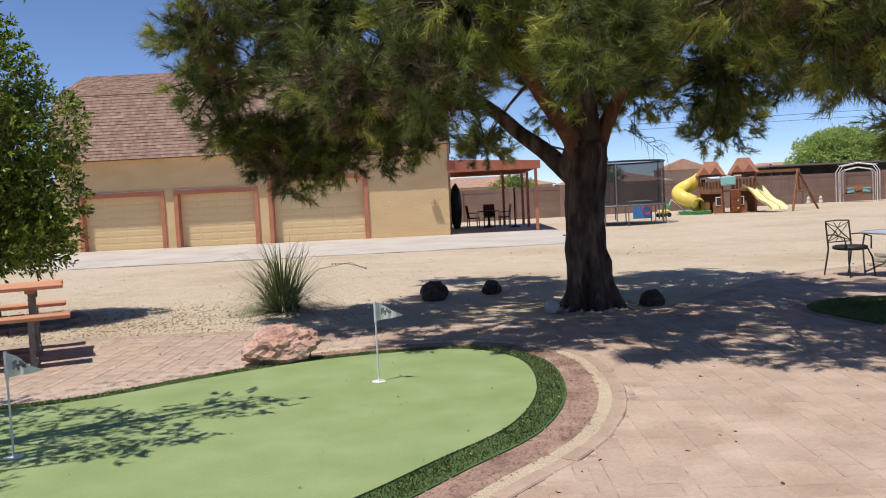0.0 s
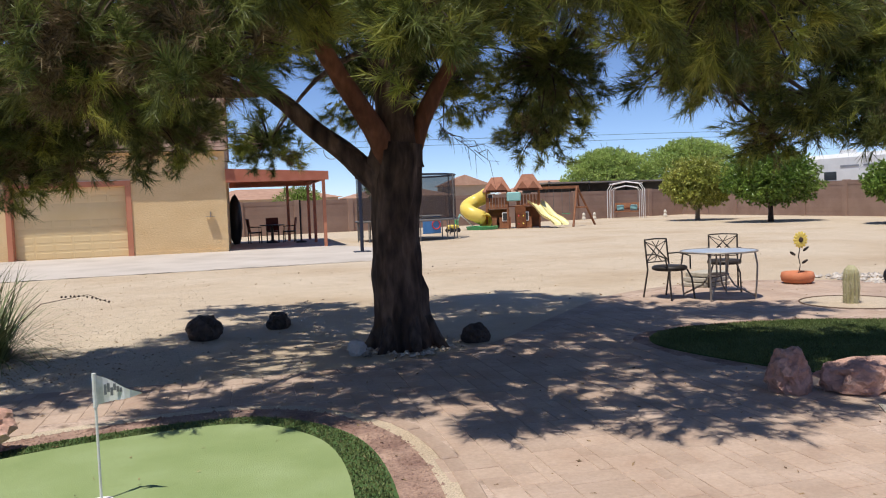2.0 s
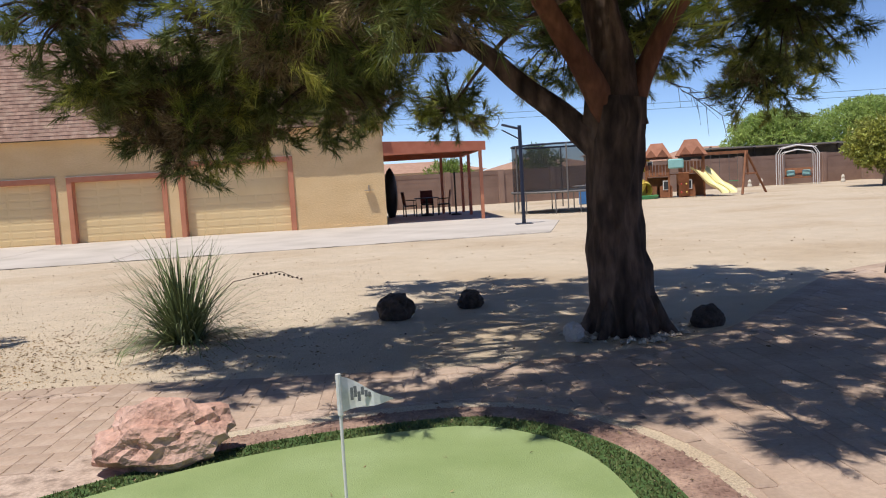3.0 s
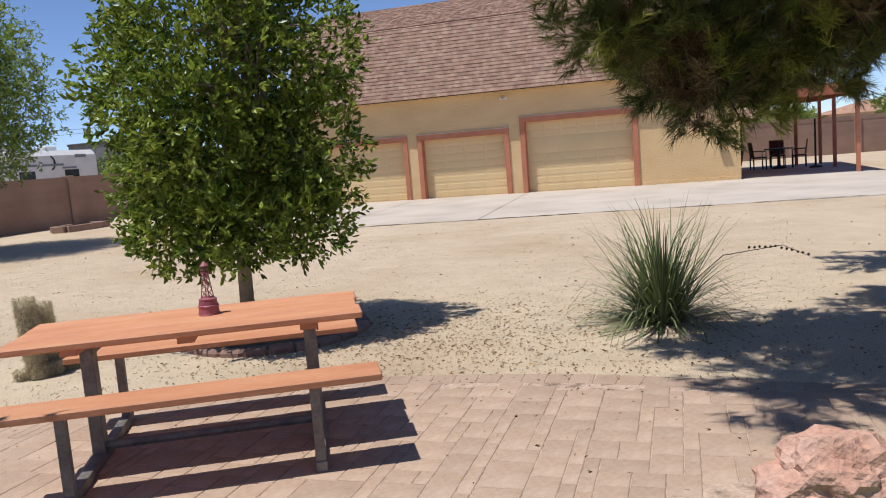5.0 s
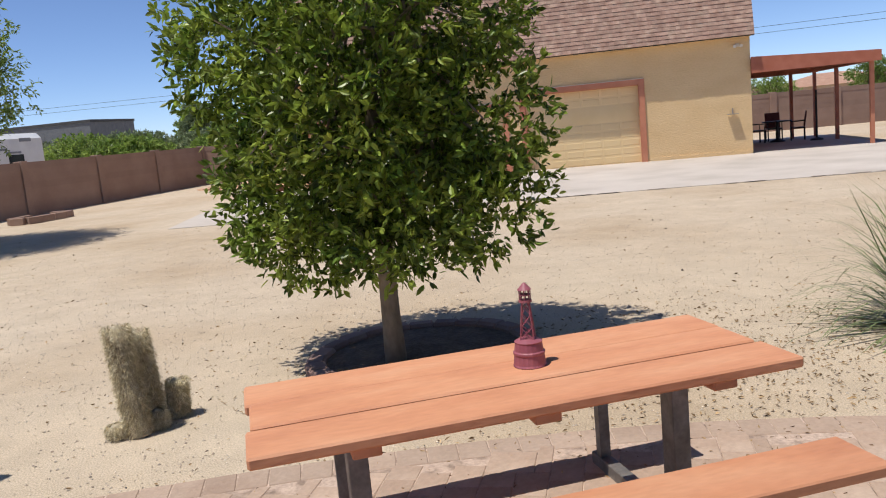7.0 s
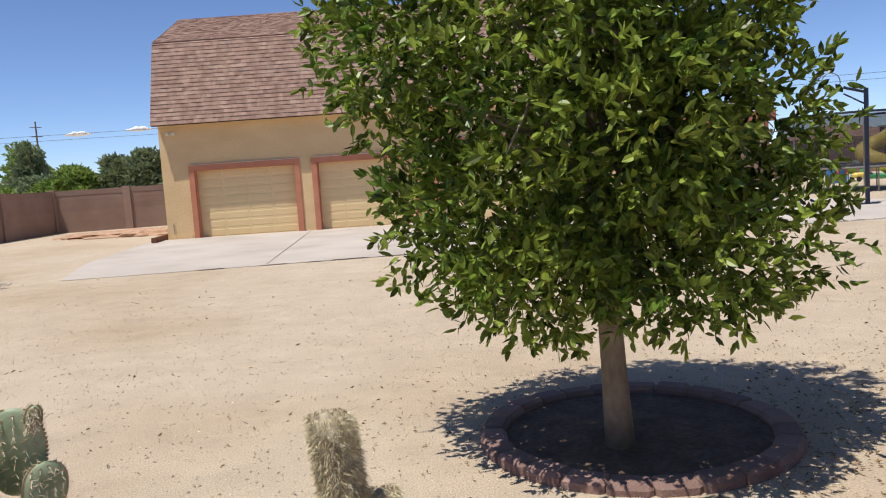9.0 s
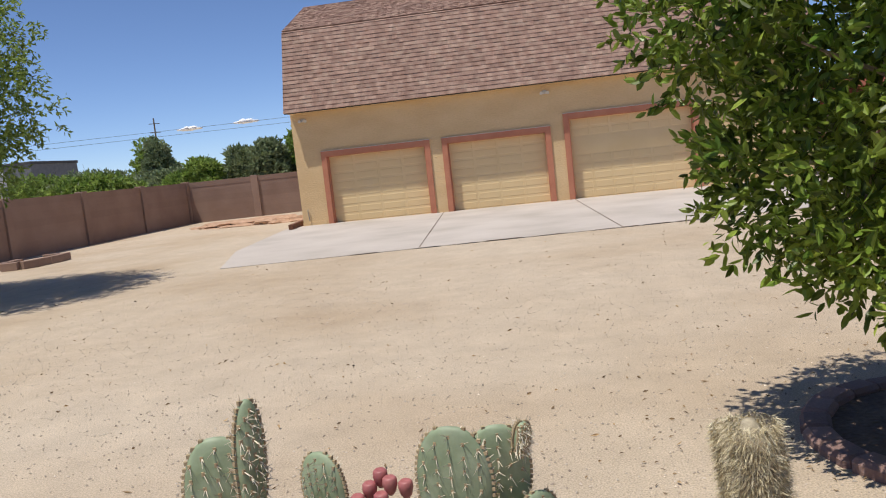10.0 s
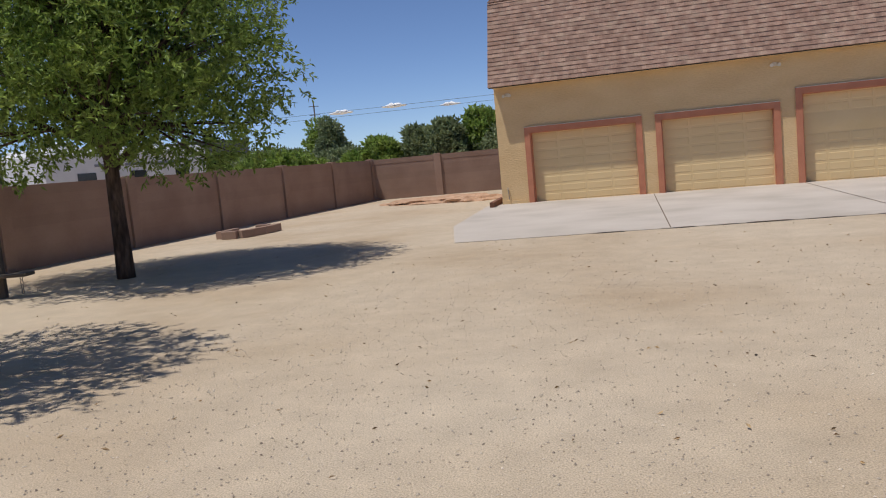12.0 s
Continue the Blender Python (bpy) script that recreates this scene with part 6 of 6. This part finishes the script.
# ---- beyond the walls ----
def trailer(at, turn, l, h, label):
    t = thing("travel_trailer", at, turn, label, "trailer", "parked trailers beyond the wall")
    part("body", Geo().box((0, 0, 0.6 + (h - 0.6) / 2), (l, 2.4, h - 0.6), bevel=0.25), "rv", t)
    part("skirt", Geo().box((0, -1.215, 0.95), (l * 0.96, 0.02, 0.25)), "rvgrey", t)
    for k in range(3):
        part("roof_vent", Geo().box((-l * 0.3 + l * 0.28 * k, 0, h + 0.12), (0.8, 0.6, 0.28), bevel=0.06), "rv", t)
    for k in range(3):
        part("window_pane", Geo().box((-l * 0.32 + l * 0.3 * k, -1.215, h * 0.62), (0.9, 0.02, 0.5), bevel=0.005), "window", t)
        part("stripe", Geo().box((-l * 0.2 + 1.6 * k, -1.22, h * 0.78), (1.3, 0.02, 0.1)), "rvgrey", t)
    for x in (-0.6, 0.6):
        part("wheel", Geo().tube([(x, -1.25, 0.38), (x, -1.0, 0.38)], 0.38, 14), "black", t)
    return t


trailer((36.8, 9.5, 0), -82, 11.5, 3.45, "long white travel trailer parked beyond the wall")
trailer((37.5, -2.5, 0), -84, 9, 3.2, "white travel trailer with grey stripes beyond the wall")
rv = trailer((-31.5, 3.4, 0), 88, 9.0, 3.15, "white and grey toy-hauler trailer with dark crescent graphic beyond the wall")
A = [radians(-75 + 150 * i / 10) for i in range(11)]
ob = part("decal", Geo().slab([(0.36 * math.cos(a), 0.36 * math.sin(a)) for a in A] + [(0.24 * math.cos(a) + 0.02, 0.3 * math.sin(a)) for a in reversed(A)], 0, 0.01), "black", rv, "dark crescent graphic")
ob.matrix_basis = pose(1.2, -1.215, 2.55, 90)
part("decal", Geo().box((3.2, -1.215, 2.85), (0.7, 0.02, 0.16)).box((2.4, -1.215, 2.3), (0.9, 0.02, 0.08)), "rvgrey", rv)
trailer((-31.5, -8.5, 0), 92, 9.0, 2.9, "white travel trailer with roof vents beyond the wall")


def house(at, turn, w, d, h, roof, label, wall="house", hip=True):
    t = thing("house", at, turn, label, "house")
    part("wall", Geo().box((0, 0, h / 2), (w, d, h)), wall, t)
    g = Geo()
    o = 0.5
    e = w / 2 - d / 2 if hip else w / 2 + 0.2
    g.add([(-w / 2 - o, -d / 2 - o, h), (w / 2 + o, -d / 2 - o, h), (w / 2 + o, d / 2 + o, h), (-w / 2 - o, d / 2 + o, h), (-e, 0, h + roof), (e, 0, h + roof)], [(0, 1, 5, 4), (2, 3, 4, 5), (1, 2, 5), (3, 0, 4), (3, 2, 1, 0)])
    part("roof", g, "tile", t)
    for k in range(3):
        x = -w * 0.3 + w * 0.3 * k
        win = new("window")
        win.parent = t
        win.location = (x, -d / 2, h - 1.3)
        part("frame", Geo().box((0, -0.03, 0), (1.4, 0.06, 1.3)), "white", win)
        part("pane", Geo().box((0, -0.07, 0), (1.2, 0.02, 1.1)), "window", win)
    return t


house((27.5, 69, 0), 82, 6, 5.6, 3.4, 1.3, "two-storey tan stucco house with brown tile roof", hip=False)
house((39.5, 70, 0), -5, 11, 7, 2.3, 1.5, "single-storey house with reddish tile roof beyond the wall")
house((17, 60, 0), 0, 11, 8, 2.2, 1.2, "single-storey house with pale tile roof beyond the wall")
house((3, 62, 0), 0, 15, 9, 2.4, 1.2, "single-storey tan house with grey railing beyond the wall")
gb = thing("flat_building", (-71, 64, 0), label="dark grey flat-roofed commercial building far beyond the wall", category="building")
part("wall", Geo().box((0, 0, 3.1), (13, 9, 6.2)), "greybuilding", gb)
part("parapet", Geo().box((0, 0, 6.3), (13.2, 9.2, 0.3)), "darkroof", gb)
cp = thing("shade_structure", (25.5, 22.6, 0), 11.9, label="long low dark shade roof just beyond the block wall", category="shade structure")
part("roof", Geo().box((0, 0, 2.4), (13, 3.2, 0.09)), "tanmetal", cp)
# dark sheet filling the rear below the roof plate
part("dark_backing", Geo().box((0, 1.4, 1.3), (13, 0.05, 2.2)), "darkroof", cp)
for k in range(5):
    part("post", Geo().box((-6.2 + 3.1 * k, -1.4, 1.26), (0.1, 0.1, 2.5)), "darkmetal", cp)
for (x, y, h) in ((-96.7, 154, 18.6), (58, 18, 7.5)):
    up = thing("utility_pole", (x, y, 0), 30, "tall weathered wooden utility pole with crossarms", "utility pole", "utility poles")
    part("pole", Geo().tube([(0, 0, 0), (0, 0, h)], [0.02 * h * 0.6 + 0.06, 0.08 + 0.004 * h], 8), "wood_pole", up)
    for q in (0.93, 0.82):
        part("crossarm", Geo().box((0, 0, h * q), (h * 0.13, 0.15, 0.15)), "wood_pole", up)
g = Geo()
for z0, z1 in ((12.5, 13.6), (11.6, 12.6)):
    g.tube([(-140, 112, z0), (-40, 112, z0 - 0.6), (60, 108, z1 - 0.9), (190, 100, z1)], 0.03, 4)
tagged(part("power_lines", g, "blackpole"), label="thin overhead power lines far beyond the yard", category="power lines", kind="stuff")
for k, (x, y, z, s) in enumerate(((-554, 1180, 93, 17), (-461, 1180, 94, 17), (-368, 1180, 87, 13), (1150, 1180, 84, 18), (1222, 1180, 101, 20))):
    cl = Geo()
    for j in range(9):
        q = (j - 4) / 4
        hgt = s * (0.3 - 0.19 * q * q) * (0.85 + 0.22 * math.sin(j * 2.3 + k))
        cl.blob((x + q * s * 0.95, y + 5 * math.sin(j * 2), z + hgt * 0.3), (s * 0.3, s * 0.35, hgt * 0.75), 0.25, k * 9 + j, 4, 2.2)
    tagged(part("cloud", cl, "cloud", smooth=True), label="small flat-based white cumulus cloud", category="cloud", kind="structure")

# ---- edging bricks ----
edge = thing("brick_edging", (0, 0, 0), label="single row of pinkish edging bricks round the green", category="edging")
line = offset(GREEN, 0.36)
first = None
acc, want = 0.0, 0.0
for i in range(len(line)):
    a, b = Vector(line[i]), Vector(line[(i + 1) % len(line)])
    l = (b - a).length
    while want < acc + l:
        p = a.lerp(b, (want - acc) / l)
        if p.x > -0.6 and p.y > -28 and not (p.x < 0.6 and p.y > -23):
            ob = part("brick", first.data if first else Geo().box((0, 0, 0), (0.205, 0.1, 0.05), bevel=0.008), "paver", edge)
            first = first or ob
            ob.matrix_basis = pose(p.x, p.y, -0.004 + 0.004 * math.sin(want * 9), 0, 0, math.degrees(math.atan2(b.y - a.y, b.x - a.x)) + 2 * math.sin(want * 5))
        want += 0.212
    acc += l

# ---- litter ----
def litter(rng, x, y, size, name, label):
    n = len(x)
    at = np.stack([x, y, np.full(n, 0.006)], 1)
    a = rng.uniform(0, 6.283, n)
    way = np.stack([np.cos(a), np.sin(a), rng.uniform(0.0, 0.5, n)], 1)
    v, f = leaves(rng, at, way, size, size * 0.36, 0.35)
    v[:, 2] = np.maximum(v[:, 2], 0.004)
    return tagged(array_part(name, v, f, "dryleaf", None, label, kind="stuff"), category="dry leaves")


rng = np.random.default_rng(44)
x, y = rng.normal(-3.7, 1.5, 3600), rng.normal(-20.2, 0.95, 3600)
ok = (y < 2) & ~((np.hypot(x - RING[0], y - RING[1]) < 0.75))
litter(rng, x[ok], y[ok], 0.033, "leaf_litter", "brown dry leaves strewn thickly on sand between trees")
x, y = rng.uniform(-20, 12, 1100), rng.uniform(-23, -9.5, 1100)
litter(rng, x, y, 0.045, "leaf_litter", "sparse brown dry leaves blown over the sand")
x, y = rng.uniform(-3, 5, 420), rng.uniform(-28, -21.5, 420)
litter(rng, x, y, 0.045, "leaf_litter", "few dry leaves on the pavers and green")
x, y = rng.uniform(-3.6, 1.3, 900), rng.uniform(-27.0, -22.6, 900)
ok = inside(x, y, GREEN) & (~inside(x, y, INNER) | (rng.random(900) < 0.1))
lv = litter(rng, x[ok], y[ok], 0.026, "leaf_litter", "small tan leaves caught in the turf collar")
lv.location = (0, 0, 0.03)
n = 24000
x, y = rng.uniform(-14, 0, n), rng.uniform(-22.5, -12, n)
ok = ~inside(x, y, PAVED) & (rng.random(n) < np.clip((-y - 11) / 9, 0.1, 1))
tagged(scatter(rng, x[ok], y[ok], 0.002, 0.0078, "gravelgrey", "grit", None, 0.7, "fine pale gravel grit lying on the sand"), category="gravel")
n = 40
x, y = rng.uniform(-14, 6, n), rng.uniform(-22, -11, n)
ok = ~inside(x, y, PAVED)
tagged(scatter(rng, x[ok], y[ok], 0.004, 0.016, "lava", "dark_pebbles", None, 0.7, "scattered small dark stones on the sand"), category="pebbles")

# ---- pavers ----
rng = np.random.default_rng(50)
HOLE = offset(GREEN, 0.42)
HOLE2 = offset(LAWN, 0.17)
rows = []
CELL, NX, NY = 0.078, 278, 182
taken = np.zeros((NY, NX), bool)
SIZES = ((3, 2), (2, 3), (2, 2), (4, 3), (3, 4), (3, 3), (4, 2), (2, 4))
for j in range(NY):
    for i in range(NX):
        if taken[j, i]:
            continue
        w, d = SIZES[rng.choice(8, p=(0.22, 0.2, 0.15, 0.14, 0.1, 0.09, 0.05, 0.05))]
        w, d = min(w, NX - i), min(d, NY - j)
        free = 1
        while free < w and not taken[j, i + free]:
            free += 1
        w = free
        taken[j:j + d, i:i + w] = True
        rows.append((-9.7 + (i + w / 2) * CELL, -31.1 + (j + d / 2) * CELL, w * CELL, d * CELL))
P = np.array(rows)
ok = inside(P[:, 0], P[:, 1], offset(PAVED, -0.26)) & ~inside(P[:, 0], P[:, 1], HOLE) & ~inside(P[:, 0], P[:, 1], HOLE2)
ok &= np.hypot(P[:, 0] - 7.72, P[:, 1] + 20.0) > 0.68
ok &= np.hypot(P[:, 0] - 2.0, P[:, 1] + 20.5) > 0.7
ok &= np.hypot((P[:, 0] - 4.44) , (P[:, 1] + 24.36)) > 0.42
P = P[ok]
near = (P[:, 0] > -5.2) & (P[:, 0] < -1.0) & (P[:, 1] > -24.6) & (P[:, 1] < -21.3)
near &= np.cumsum(near) <= 300
pave = bpy.data.objects["pavement"]
rim, course, acc, want = offset(PAVED, -0.1), Geo(), 0.0, 0.0
for i in range(len(rim)):  # the border course, a row of pavers along the edge
    a, b = Vector(rim[i]), Vector(rim[(i + 1) % len(rim)])
    l = (b - a).length
    while want < acc + l:
        p = a.lerp(b, (want - acc) / l)
        m_ = pose(p.x, p.y, 0.0, 0, 0, math.degrees(math.atan2(b.y - a.y, b.x - a.x)) + rng.uniform(-1.5, 1.5))
        if p.y > -30:
            course.box((p.x, p.y, 0.006), (0.152, 0.2, 0.014), m_.to_3x3().to_4x4(), bevel=0.004)
        want += 0.158
    acc += l
part("border_pavers", course, "paver", pave, "curved border course of pinkish pavers", kind="stuff")
meshes = {}


def paver_geo(w, d):
    w, d, c = w / 2 - 0.0022, d / 2 - 0.0022, 0.004
    top = [(-w + c, -d + c), (w - c, -d + c), (w - c, d - c), (-w + c, d - c)]
    bot = [(-w, -d), (w, -d), (w, d), (-w, d)]
    v = [(*p, 0.013) for p in top] + [(*p, 0.0095) for p in bot] + [(*p, 0.0) for p in bot]
    f = [(0, 1, 2, 3)] + [(4 + i, 4 + (i + 1) % 4, (i + 1) % 4, i) for i in range(4)] + [(8 + i, 8 + (i + 1) % 4, 4 + (i + 1) % 4, 4 + i) for i in range(4)]
    return v, f


for cx, cy, w, d in P[near]:
    key = (round(float(w), 3), round(float(d), 3))
    if key not in meshes:
        g = Geo()
        g.add(*paver_geo(*key))
        ob = part("paver", g, "paver", pave)
        meshes[key] = ob.data
    else:
        ob = part("paver", meshes[key], "paver", pave)
    ob.matrix_basis = pose(float(cx), float(cy), 0.001 * math.sin(cx * 31), 0.4 * math.sin(cx * 17), 0.4 * math.sin(cy * 23), 0.7 * math.sin(cx * 41 + cy * 13))
vs, fs = [], []
for cx, cy, w, d in P[~near]:
    v, f = paver_geo(w, d)
    k = len(vs)
    cx, cy = cx + rng.uniform(-0.0012, 0.0012), cy + rng.uniform(-0.0012, 0.0012)
    tz, tx, ty = rng.uniform(-0.0008, 0.0008), rng.uniform(-0.006, 0.006), rng.uniform(-0.006, 0.006)
    vs += [(px + cx, py + cy, pz + tz + px * tx + py * ty) for px, py, pz in v]
    fs += [tuple(q + k for q in face) for face in f]
array_part("pavers", np.array(vs), np.array(fs), "paver", pave, "pinkish tan concrete pavers with sand joints", kind="stuff")
